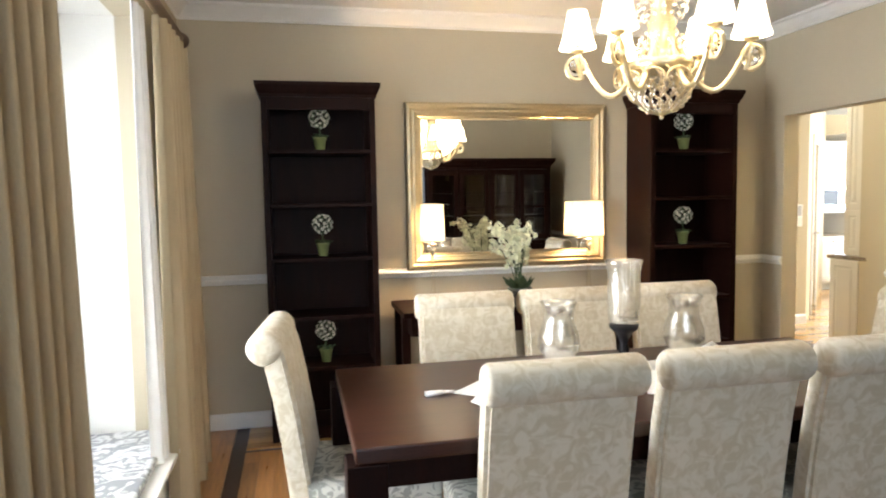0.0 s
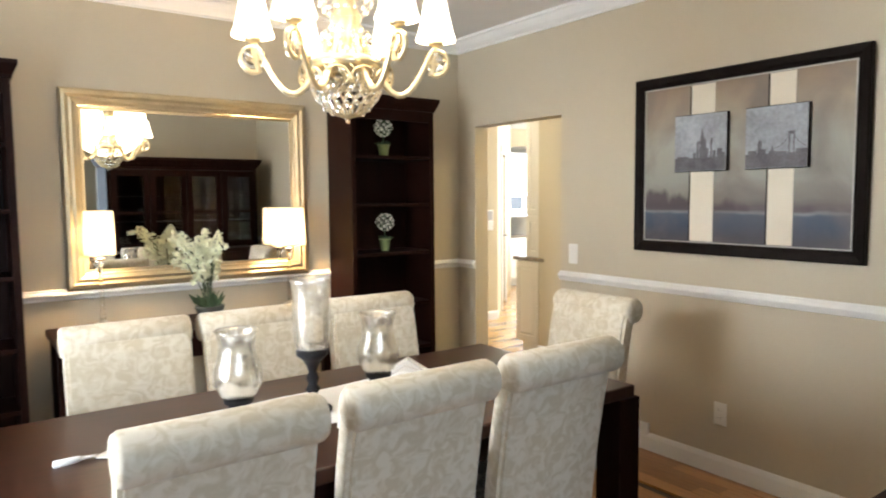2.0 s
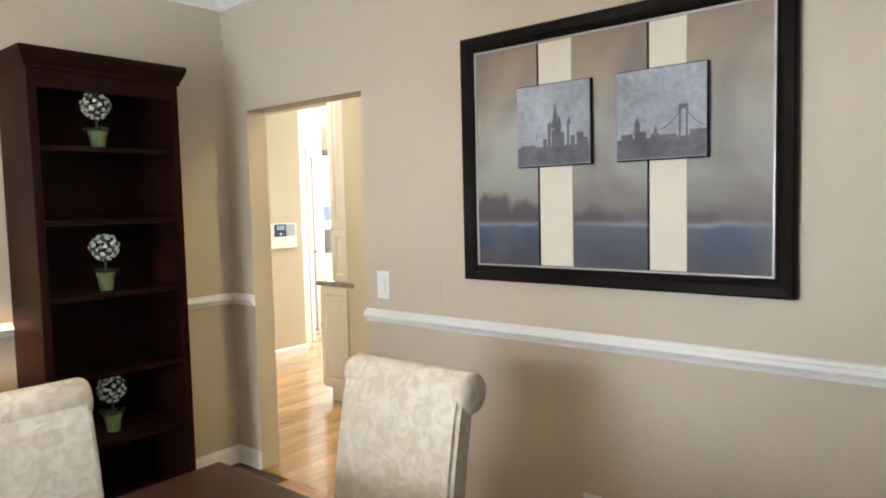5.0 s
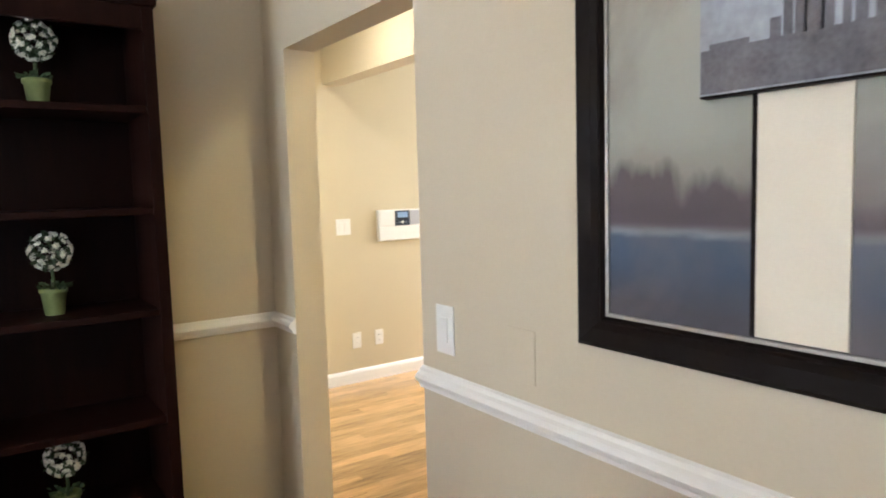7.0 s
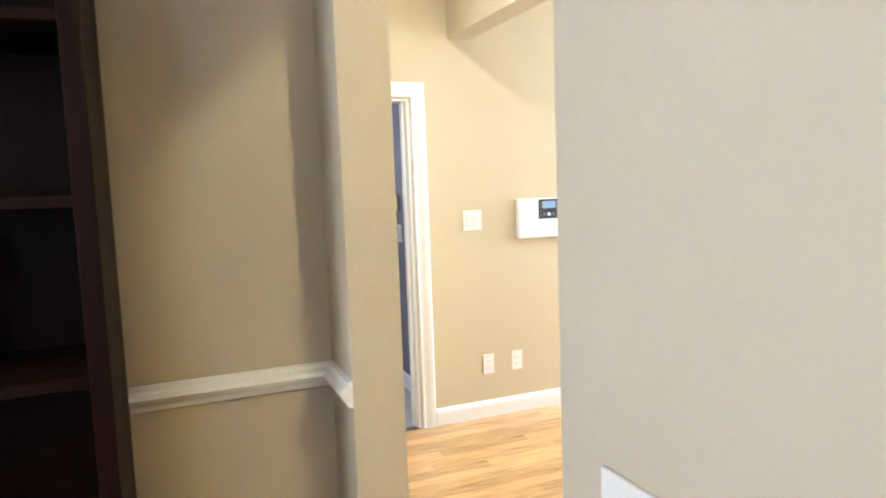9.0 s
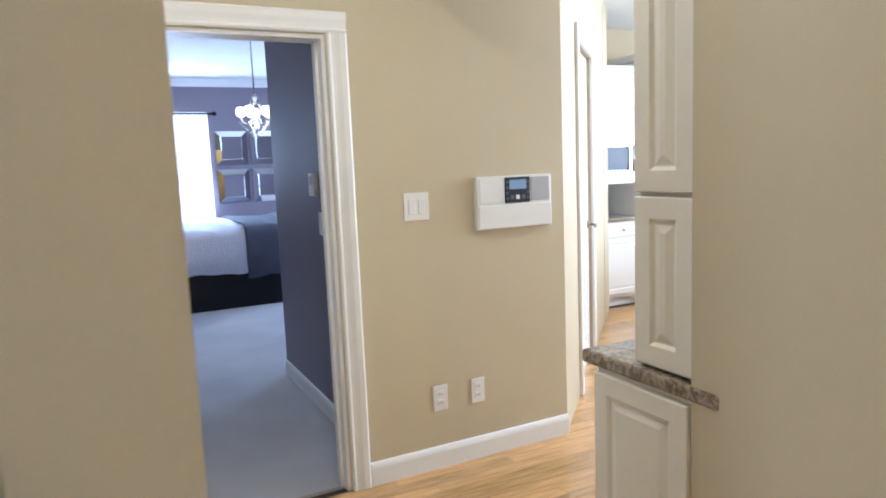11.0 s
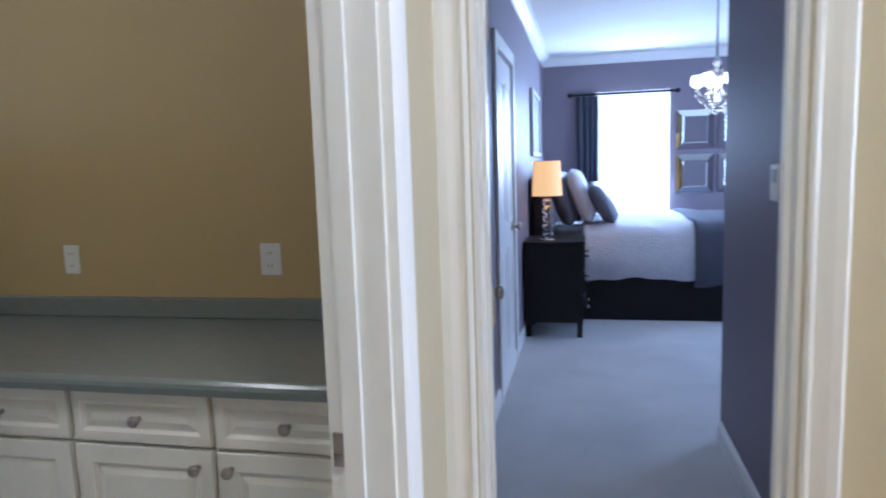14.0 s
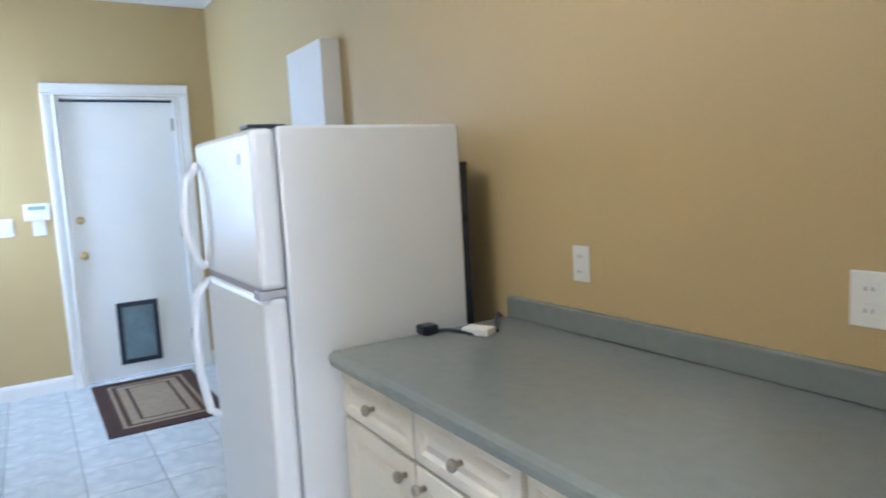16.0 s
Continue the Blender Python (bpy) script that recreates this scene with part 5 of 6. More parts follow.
# ---- plates, hall ----
def plate(name, m, w, h, label, kind="switch", n=1):
    """A wall plate: local x along the wall, z up, facing -y."""
    e = thing(name, m, label, "wall plate")
    part("cover", box((-w / 2, -0.006, -h / 2), (w / 2, -0.0005, h / 2), 0.0025), PLATE, e)
    for i in range(n):
        x = (i - (n - 1) / 2) * 0.046
        if kind == "switch":
            part("rocker", box((x - 0.016, -0.011, -0.033), (x + 0.016, -0.006, 0.033), 0.002), PLATE, e)
        elif kind == "outlet":
            part("socket", box((x - 0.017, -0.0085, 0.006), (x + 0.017, -0.006, 0.034), 0.002), PLATE, e)
            part("socket", box((x - 0.017, -0.0085, -0.034), (x + 0.017, -0.006, -0.006), 0.002), PLATE, e)
            bm = bmesh.new()
            for z in (0.02, -0.02):
                for s in (-0.006, 0.006):
                    add_box(bm, (x + s - 0.001, -0.0089, z - 0.004), (x + s + 0.001, -0.0084, z + 0.004))
            part("slots", bm, DARKPLASTIC, e)
    return e


EAST = -90  # on a wall that faces -x
plate("light_switch", pose(3.16, 2.705, 1.083, 0, 0, EAST), 0.075, 0.125, "white light switch plate on tan wall")
plate("wall_outlet", pose(3.16, 1.688, 0.322, 0, 0, EAST), 0.072, 0.118, "white wall outlet near the floor", "outlet")
access = thing("access_cover", pose(3.16, 2.42, 1.07, 0, 0, EAST), "flush painted wall cover with a thin seam", "wall cover")
part("cover", box((-0.045, -0.003, -0.06), (0.045, -0.0005, 0.06), 0.001), TAN, access)
# Plain white box low on the wall, without any slots.
vent = thing("wall_vent", pose(3.16, 2.15, 0.11, 0, 0, EAST), "small plain white box on the wall at the baseboard", "vent")
part("frame", box((-0.03, -0.012, -0.045), (0.03, -0.0005, 0.045), 0.003), PLATE, vent)
plate("light_switch", pose(4.418, 5.785, 1.178), 0.118, 0.118, "white double rocker switch plate on tan wall", n=2)
plate("wall_outlet", pose(4.494, 5.785, 0.32), 0.072, 0.118, "white wall outlet near the floor", "outlet")
plate("phone_jack", pose(4.686, 5.785, 0.32), 0.07, 0.115, "white cable jack plate near the floor", "outlet")
KEYGREY = matte("dark_key", (0.10, 0.12, 0.15), 0.4, scale=8, amount=0.1)
al = thing("burglar_alarm", pose(4.90, 5.785, 1.171) @ Matrix.Diagonal((0.953, 1, 0.94, 1)), "white alarm panel with a small dark display", "alarm panel")
part("housing", box((-0.211, -0.03, -0.126), (0.211, -0.0005, 0.126), 0.006), PLATE, al)
part("lower_flap", box((-0.205, -0.038, -0.122), (0.205, -0.0302, -0.012), 0.004), PLATE, al, "white flap")
part("left_cover", box((-0.195, -0.0345, 0.0), (-0.062, -0.0302, 0.115), 0.002), PLATE, al)
part("grille", box((0.09, -0.0345, 0.0), (0.195, -0.0302, 0.115), 0.002), GREYPLASTIC, al, "pale grey grille")
kp = part("keypad", box((-0.058, -0.036, -0.005), (0.082, -0.0302, 0.118), 0.002), DARKPLASTIC, al, "dark keypad")
part("display", box((-0.035, -0.0372, 0.06), (0.06, -0.0362, 0.105)), matte("lcd_blue", (0.26, 0.40, 0.62), 0.25, scale=8, amount=0.1), kp, "blue-grey display")
for i in range(4):
    for sx in (-0.047, 0.072):
        part("key", box((sx - 0.006, -0.0372, 0.012 + i * 0.026), (sx + 0.006, -0.0362, 0.022 + i * 0.026)), KEYGREY, kp)
for sx in (-0.02, 0.012, 0.044):
    part("key", box((sx - 0.010, -0.0372, 0.012), (sx + 0.010, -0.0362, 0.032)), KEYGREY if sx != 0.012 else PLATE, kp)
# on the slate wall inside the bedroom
th = thing("thermostat", pose(4.24, 6.634, 1.274, 0, 0, EAST), "small white thermostat on slate wall", "thermostat")
part("housing", box((-0.045, -0.03, -0.06), (0.045, -0.0005, 0.06), 0.006), PLATE, th)
part("dial_cover", box((-0.032, -0.034, 0.0), (0.032, -0.0302, 0.045), 0.003), GREYPLASTIC, th)
plate("light_switch", pose(4.24, 6.575, 1.07, 0, 0, EAST), 0.075, 0.12, "white light switch plate on slate wall")


# ---- cabinets ----
def raised_panel(name, bmat, parent, lo, hi, axis_out, label=""):
    """A cabinet front with a framed raised field. lo, hi: two corners (x, z); it faces -y at y = axis_out."""
    (xa, za), (xb, zb), y = lo, hi, axis_out
    bm = bmesh.new()
    b = 0.045 if min(xb - xa, zb - za) > 0.16 else 0.025
    loops = [[bm.verts.new(p) for p in ((xa + i, y + o, za + i), (xb - i, y + o, za + i), (xb - i, y + o, zb - i), (xa + i, y + o, zb - i))]
             for i, o in ((0, 0.018), (0, 0.002), (0.002, 0.0), (b, 0.0), (b + 0.008, 0.007), (b + 0.012, 0.007), (b + 0.03, 0.001))]
    for p, q in zip(loops, loops[1:]):
        for i in range(4):
            bm.faces.new((p[i], p[(i + 1) % 4], q[(i + 1) % 4], q[i]))
    bm.faces.new(loops[-1])
    bm.faces.new(list(reversed(loops[0])))
    bmesh.ops.recalc_face_normals(bm, faces=bm.faces[:])
    return part(name, bm, bmat, parent, label)


KNOB = [(0.007, 0), (0.006, 0.01), (0.013, 0.018), (0.015, 0.024), (0.011, 0.03), (0.003, 0.032)]


def knob(parent, x, y, z):
    return part("knob", lathe(KNOB, 14, pose(x, y, z, 90)), NICKEL, parent, "round nickel knob", True)


# hutch cabinets between hall and kitchen: base, granite top, uppers
hb = thing("base_cabinet", pose(4.26, 4.07, 0), "cream painted base cabinet with panelled end", "cabinet")
part("body", box((0, 0, 0.1), (1.6, 0.36, 0.855), 0.003), CABINET, hb)
part("toe_kick", box((0.03, 0, 0), (1.57, 0.31, 0.099)), CABINET, hb)
ob = raised_panel("end_panel", CABINET, hb, (-0.355, 0.12), (-0.07, 0.845), -0.018)
ob.matrix_parent_inverse = Matrix.Identity(4)
ob.matrix_basis = pose(0, 0, 0, 0, 0, -90)
for i in range(3):
    ob = raised_panel("door", CABINET, hb, (-0.53 - 0.53 * i, 0.13), (-0.02 - 0.53 * i, 0.84), -0.378)
    ob.matrix_basis = pose(0, 0, 0, 0, 0, 180)
gt = tagged(link("granite_counter", box((4.245, 4.065, 0.856), (5.88, 4.475, 0.89), 0.008), GRANITE), "polished brown granite counter on cream cabinet", "counter")
ub = thing("wall_cabinet", pose(4.275, 4.07, 0.8905), "tall cream cabinet standing on the granite counter", "cabinet")
part("body", box((0, 0, 0), (1.58, 0.235, 1.40), 0.003), CABINET, ub)
for za, zb in ((0.01, 0.375), (0.385, 1.38)):
    ob = raised_panel("end_panel", CABINET, ub, (-0.232, za), (-0.068, zb), -0.018)
    ob.matrix_basis = pose(0, 0, 0, 0, 0, -90)
part("cornice", box((-0.03, 0.07, 1.401), (1.6, 0.265, 1.47), 0.015), CABINET, ub)

# kitchen far wall: oven tower, refrigerator, corner cabinets
KY = 7.80
ov = thing("oven_tower", pose(7.10, KY, 0) @ Matrix.Diagonal((1, 1, 0.955, 1)), "white cabinet tower with built-in microwave", "cabinet")
part("body", boxes(((0, 0.02, 0.1), (0.54, 0.64, 0.82)), ((0, 0.02, 0.82), (0.03, 0.64, 2.18)), ((0.51, 0.02, 0.82), (0.54, 0.64, 2.18)), ((0.03, 0.55, 0.82), (0.51, 0.64, 2.18)), ((0.03, 0.02, 1.17), (0.51, 0.55, 1.20)), ((0.03, 0.02, 1.58), (0.51, 0.55, 2.18))), CABWHITE, ov)
part("toe_kick", box((0.0, 0.08, 0), (0.54, 0.64, 0.1)), CABWHITE, ov)
part("counter", box((-0.01, -0.02, 0.82), (0.55, 0.55, 0.85), 0.005), GRANITE, ov)
raised_panel("door", CABWHITE, ov, (0.02, 0.13), (0.52, 0.66), 0.002)
raised_panel("drawer", CABWHITE, ov, (0.02, 0.675), (0.52, 0.81), 0.002)
raised_panel("door", CABWHITE, ov, (0.02, 1.80), (0.52, 2.16), 0.002)
raised_panel("door", CABWHITE, ov, (0.02, 1.60), (0.52, 1.79), 0.002)
part("cornice", box((-0.03, -0.04, 2.18), (0.54, 0.64, 2.24), 0.015), CABWHITE, ov)
for kx, kz in ((0.27, 0.74), (0.08, 0.6), (0.08, 1.85)):
    knob(ov, kx, 0.002, kz)
mw = thing("microwave_oven", pose(7.135, KY + 0.005, 1.148) @ Matrix.Diagonal((1, 1, 0.955, 1)), "stainless steel built-in microwave", "microwave")
part("case", box((0, 0.01, 0), (0.47, 0.5, 0.37), 0.004), STEEL, mw)
part("door_window", box((0.05, 0.0, 0.09), (0.33, 0.009, 0.31), 0.003), DARKPLASTIC, mw, "dark glass window")
part("control_panel", box((0.37, 0.0, 0.09), (0.45, 0.009, 0.31), 0.002), GREYPLASTIC, mw, "pale grey control panel")
part("trim_bar", box((-0.01, -0.018, 0.345), (0.48, 0.009, 0.375), 0.004), STEEL, mw, "polished steel trim")
part("trim_bar", box((-0.01, -0.018, -0.002), (0.48, 0.009, 0.04), 0.004), STEEL, mw, "polished steel trim")
part("vent_slot", box((0.02, -0.0185, 0.352), (0.45, -0.0178, 0.360)), DARKPLASTIC, mw)
part("vent_slot", box((0.02, -0.0185, 0.012), (0.45, -0.0178, 0.024)), DARKPLASTIC, mw)
part("handle", tube([(0.345, -0.03, 0.07), (0.345, -0.03, 0.32)], 0.009), STEEL, mw, "", True)

fr = thing("refrigerator", pose(7.67, KY - 0.02, 0) @ Matrix.Diagonal((1, 1, 0.955, 1)), "stainless steel french-door refrigerator", "refrigerator")
part("body", box((0.005, 0.06, 0.02), (0.815, 0.68, 1.92), 0.004), STEEL, fr)
part("grille", box((0.01, 0.05, 0.0), (0.81, 0.06, 0.055)), DARKPLASTIC, fr)
for xa, xb in ((0.005, 0.408), (0.412, 0.815)):
    part("door", box((xa, 0.0, 0.735), (xb, 0.06, 1.92), 0.008), STEEL, fr)
part("freezer_drawer", box((0.005, 0.0, 0.06), (0.815, 0.06, 0.72), 0.008), STEEL, fr)
for x in (0.37, 0.45):
    part("handle", tube([(x, 0.0, 1.02), (x, -0.045, 1.04), (x, -0.05, 1.10), (x, -0.05, 1.62), (x, -0.045, 1.68), (x, 0.0, 1.70)], 0.011), STEEL, fr, "", True)
part("handle", tube([(0.03, 0.0, 0.685), (0.04, -0.045, 0.685), (0.08, -0.05, 0.685), (0.74, -0.05, 0.685), (0.78, -0.045, 0.685), (0.79, 0.0, 0.685)], 0.011), STEEL, fr, "", True)
fs = thing("refrigerator_surround", pose(7.645, KY, 0) @ Matrix.Diagonal((1, 1, 0.955, 1)), "white panelled cabinet over the refrigerator", "cabinet")
part("side_panel", box((0, -0.02, 0), (0.018, 0.64, 2.30), 0.002), CABWHITE, fs)
part("side_panel", box((0.838, -0.02, 0), (0.87, 0.64, 2.30), 0.002), CABWHITE, fs)
part("top_body", box((0.018, 0.0, 1.945), (0.838, 0.64, 2.30)), CABWHITE, fs)
raised_panel("door", CABWHITE, fs, (0.025, 1.955), (0.425, 2.285), -0.02)
raised_panel("door", CABWHITE, fs, (0.43, 1.955), (0.832, 2.285), -0.02)
part("cornice", box((-0.03, -0.06, 2.30), (0.90, 0.64, 2.37), 0.018), CABWHITE, fs)

kc = thing("corner_base_cabinet", pose(8.52, KY, 0) @ Matrix.Diagonal((1, 1, 0.955, 1)), "white base cabinet with granite top", "cabinet")
part("body", box((0, 0.0, 0.1), (0.85, 0.64, 0.85), 0.003), CABWHITE, kc)
part("toe_kick", box((0, 0.06, 0), (0.85, 0.64, 0.1)), CABWHITE, kc)
part("counter", box((-0.0, -0.03, 0.851), (0.86, 0.64, 0.885), 0.006), GRANITE, kc)
raised_panel("door", CABWHITE, kc, (0.02, 0.13), (0.42, 0.66), -0.019)
raised_panel("drawer", CABWHITE, kc, (0.02, 0.68), (0.42, 0.835), -0.019)
raised_panel("door", CABWHITE, kc, (0.44, 0.13), (0.84, 0.66), -0.019)
gc = thing("glass_front_cabinet", pose(8.70, KY + 0.12, 1.265) @ Matrix.Diagonal((0.88, 1, 0.82, 1)), "white wall cabinet with glazed grid door", "cabinet")
part("body", boxes(((0, 0.0, 0), (0.03, 0.36, 0.98)), ((0.55, 0.0, 0), (0.83, 0.36, 0.98)), ((0.03, 0.0, 0), (0.55, 0.36, 0.03)), ((0.03, 0.0, 0.95), (0.55, 0.36, 0.98)), ((0.03, 0.33, 0.03), (0.55, 0.36, 0.95))), CABWHITE, gc)
part("glass_door", boxes(((0.03, -0.02, 0.03), (0.09, -0.001, 0.95)), ((0.49, -0.02, 0.03), (0.55, -0.001, 0.95)), ((0.09, -0.02, 0.03), (0.49, -0.001, 0.09)), ((0.09, -0.02, 0.89), (0.49, -0.001, 0.95)), *[((0.09, -0.018, z), (0.49, -0.003, z + 0.022)) for z in (0.28, 0.48, 0.68)]), CABWHITE, gc)
part("cornice", box((-0.03, -0.05, 0.981), (0.86, 0.36, 1.05), 0.018), CABWHITE, gc)
isl = thing("kitchen_island", pose(7.82, 5.36, 0), "white panelled kitchen island with granite top", "kitchen island")
part("body", box((0, 0, 0), (1.3, 1.45, 0.87), 0.003), CABWHITE, isl)
part("counter", box((-0.03, -0.03, 0.871), (1.33, 1.48, 0.91), 0.008), GRANITE, isl)
for i in range(3):
    ob = raised_panel("end_panel", CABWHITE, isl, (-1.43 + i * 0.48, 0.1), (-0.98 + i * 0.48, 0.85), -0.019)
    ob.matrix_basis = pose(0, 0, 0, 0, 0, -90)
for x, y in ((8.45, 7.70), (8.6, 6.2), (6.6, 6.2), (6.2, 5.0), (7.6, 5.6)):
    sp = thing("recessed_light", pose(x, y, 2.599), "round recessed ceiling light, lit", "ceiling light", "recessed lights in the kitchen")
    part("trim_ring", lathe([(0.085, -0.004), (0.09, -0.001), (0.07, -0.001), (0.065, -0.004)], 24, cap=False), PLATE, sp, "", True)
    part("lens", lathe([(0.064, -0.003), (0.064, -0.001)], 24), BULB, sp)
    lamp("recessed_bulb", "AREA", look((x, y, 2.59), (x, y, 0)), 12, (1.0, 0.92, 0.80), 0.11)
lamp("hall_lamp_bulb", "POINT", pose(3.876, 1.55, 2.53), 56, (1.0, 0.81, 0.42), 0.05)
hs = thing("hall_ceiling_light", pose(3.876, 1.55, 2.599), "round flush ceiling light with a brass ring, lit", "ceiling light")
part("trim_ring", lathe([(0.085, -0.004), (0.09, -0.001), (0.07, -0.001), (0.065, -0.004)], 24, cap=False), PLATE, hs, "", True)
part("lens", lathe([(0.064, -0.003), (0.064, -0.001)], 24), BULB, hs)
# Second hall light, unseen, added to lift the walls by the bedroom door.
hall_l = thing("hall_ceiling_light", pose(3.78, 4.7, 2.599), "round ceiling light added unseen to fill the hall, lit", "ceiling light")
part("trim_ring", lathe([(0.085, -0.004), (0.09, -0.001), (0.07, -0.001), (0.065, -0.004)], 24, cap=False), PLATE, hall_l, "", True)
part("lens", lathe([(0.064, -0.003), (0.064, -0.001)], 24), BULB, hall_l)
lamp("hall_fill_light", "AREA", look((3.78, 4.7, 2.58), (3.78, 4.7, 0)), 15, (1.0, 0.90, 0.74), 0.12)

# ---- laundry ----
# Unseen fixture, added to brighten the counter and the refrigerator's side.
ll = thing("laundry_ceiling_light", pose(2.05, 4.85, 2.634), "round ceiling light added unseen to fill the laundry, lit", "ceiling light")
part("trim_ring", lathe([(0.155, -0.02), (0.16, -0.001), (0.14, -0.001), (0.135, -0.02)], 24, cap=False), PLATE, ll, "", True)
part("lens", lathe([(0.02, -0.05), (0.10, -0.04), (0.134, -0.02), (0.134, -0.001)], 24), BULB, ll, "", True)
lamp("laundry_fill_bulb", "AREA", look((2.05, 4.85, 2.575), (2.0, 5.2, 0)), 12.5, (1.0, 0.88, 0.68), 0.26)
LY = 5.63
for i, (xa, xb) in enumerate(((1.578, 2.36), (2.362, 3.135))):
    cb = thing("base_cabinet", pose(xa, LY, 0), "cream base cabinet with drawers over panelled doors", "cabinet", "cabinets under the laundry counter")
    w = xb - xa
    part("body", box((0, 0.0, 0.1), (w, 0.565, 0.855), 0.002), CABINET, cb)
    part("toe_kick", box((0, 0.06, 0), (w, 0.565, 0.099)), CABINET, cb)
    for k in range(2):
        a, b = 0.01 + k * w / 2, w / 2 - 0.005 + k * w / 2
        dr = raised_panel("drawer", CABINET, cb, (a, 0.722), (b, 0.848), -0.019)
        knob(dr, (a + b) / 2, -0.019, 0.785)
        dd = raised_panel("door", CABINET, cb, (a, 0.12), (b, 0.712), -0.019)
        knob(dd, b - 0.035 if k == 0 else a + 0.035, -0.019, 0.672)
bm = bmesh.new()
add_extrude(bm, [(5.585, 0.856), (6.198, 0.856), (6.198, 0.895), (5.595, 0.895), (5.587, 0.892), (5.580, 0.885), (5.578, 0.875)], 0, 1.585, 3.157)
lc = tagged(link("laundry_counter", bm, LAMINATE), "grey-green laminate counter with a low backsplash", "counter")
part("backsplash", box((1.585, 6.175, 0.8955), (3.157, 6.199, 0.962), 0.005), LAMINATE, lc)
part("side_splash", box((3.135, 5.64, 0.8955), (3.157, 6.174, 0.962), 0.005), LAMINATE, lc)
plate("wall_outlet", pose(1.90, 6.20, 1.087), 0.06, 0.098, "white wall outlet above the counter", "outlet")
plate("wall_outlet", pose(2.632, 6.20, 1.087), 0.07, 0.102, "white wall outlet plate above the counter", "outlet")

fz = thing("white_refrigerator", pose(0.93, 5.425, 0) @ Matrix.Diagonal((1, 1, 0.972, 1)), "white top-freezer refrigerator with long curved handles", "refrigerator")
part("body", box((0.0, 0.07, 0.03), (0.63, 0.62, 1.535), 0.008), FRIDGEWHITE, fz)
# Dark strip painting the shaded gap between refrigerator and wall.
part("shaded_gap_strip", box((0.01, 0.62, 0.05), (0.62, 0.65, 1.42)), DARKPLASTIC, fz)
part("lower_door", box((0.0, 0.0, 0.10), (0.63, 0.066, 1.085), 0.016), FRIDGEWHITE, fz)
part("freezer_door", box((0.0, 0.0, 1.105), (0.63, 0.066, 1.53), 0.016), FRIDGEWHITE, fz)
part("gasket", box((0.01, 0.012, 1.085), (0.625, 0.064, 1.105)), GREYPLASTIC, fz, "grey gap between the doors")
part("hinge_cover", box((0.55, 0.0, 1.5305), (0.62, 0.10, 1.54), 0.003), DARKPLASTIC, fz, "dark hinge cover")
part("middle_hinge", box((0.59, -0.012, 1.083), (0.64, 0.02, 1.107), 0.003), GREYPLASTIC, fz)
part("kick_grille", box((0.01, 0.03, 0.02), (0.62, 0.068, 0.095)), GREYPLASTIC, fz)
part("badge", box((0.50, -0.002, 1.44), (0.535, 0.0, 1.47)), GREYPLASTIC, fz, "small grey badge")
for za, zb in ((1.12, 1.46), (0.60, 1.075)):
    pts = [(0.035, 0.0, za), (0.03, -0.03, za + 0.02), (0.03, -0.052, za + (zb - za) * 0.3), (0.03, -0.055, za + (zb - za) * 0.55), (0.03, -0.04, zb - 0.05), (0.035, 0.0, zb)]
    part("handle", tube(pts, 0.014, 10), FRIDGEWHITE, fz, "white curved handle", True)
bx = thing("wall_panel_box", pose(-0.03, 6.20, 1.50), "white boxed cover on the wall above the refrigerator", "wall box")
part("case", box((0.0, -0.095, 0), (0.435, -0.001, 0.465), 0.004), PLATE, bx)
# power cord on the counter
cord = thing("power_cord", pose(1.70, 6.0, 0.896), "coiled black and white power cord on the counter", "cable")
part("cable", tube([(-0.10, 0.14, 0.01), (-0.06, 0.10, 0.03), (-0.02, 0.06, 0.008), (0.03, 0.03, 0.006), (0.02, -0.04, 0.006), (-0.05, -0.08, 0.012), (-0.09, -0.11, 0.007)], 0.006, 8), DARKPLASTIC, cord, "", True)
part("plug", box((-0.12, -0.15, 0.001), (-0.07, -0.10, 0.028), 0.006), DARKPLASTIC, cord, "black plug")
part("adapter", box((-0.04, -0.05, 0.001), (0.045, 0.0, 0.022), 0.004, pose(0, 0, 0, 0, 0, 25)), PLATE, cord, "white adapter")
# back wall plates and keypad
kpd = thing("alarm_keypad", pose(-1.97, 5.0, 1.233, 0, 0, 90), "small white alarm keypad on tan wall", "keypad")
part("housing", box((-0.075, -0.025, -0.055), (0.075, -0.0005, 0.055), 0.004), PLATE, kpd)
part("display", box((-0.05, -0.027, 0.015), (0.05, -0.0252, 0.04)), matte("lcd_green", (0.20, 0.32, 0.30), 0.3, scale=8, amount=0.1), kpd, "pale green display")
plate("light_switch", pose(-1.97, 4.80, 1.14, 0, 0, 90), 0.118, 0.118, "white double switch plate beside the back door", n=2)
plate("light_switch", pose(-1.97, 5.005, 1.135, 0, 0, 90), 0.075, 0.118, "white switch plate beside the back door")
plate("light_switch", pose(-1.97, 4.64, 1.135, 0, 0, 90), 0.118, 0.118, "white double switch plate beside the back door", n=2)
mat_ = thing("door_mat", pose(-1.32, 5.52, 0.0), "brown door mat with tan bordered stripes", "mat")
part("field", box((-0.57, -0.33, 0.0), (0.57, 0.33, 0.008), 0.002), MATBROWN, mat_)
for a, b, c, d in ((0.47, 0.24, 0.02, 1), (0.42, 0.19, 0.05, 0)):
    part("stripe", boxes(((-a, -b, 0.008), (a, -b + c, 0.0105)), ((-a, b - c, 0.008), (a, b, 0.0105)), ((-a, -b + c, 0.008), (-a + c, b - c, 0.0105)), ((a - c, -b + c, 0.008), (a, b - c, 0.0105))), MATTAN, mat_, "tan stripe")
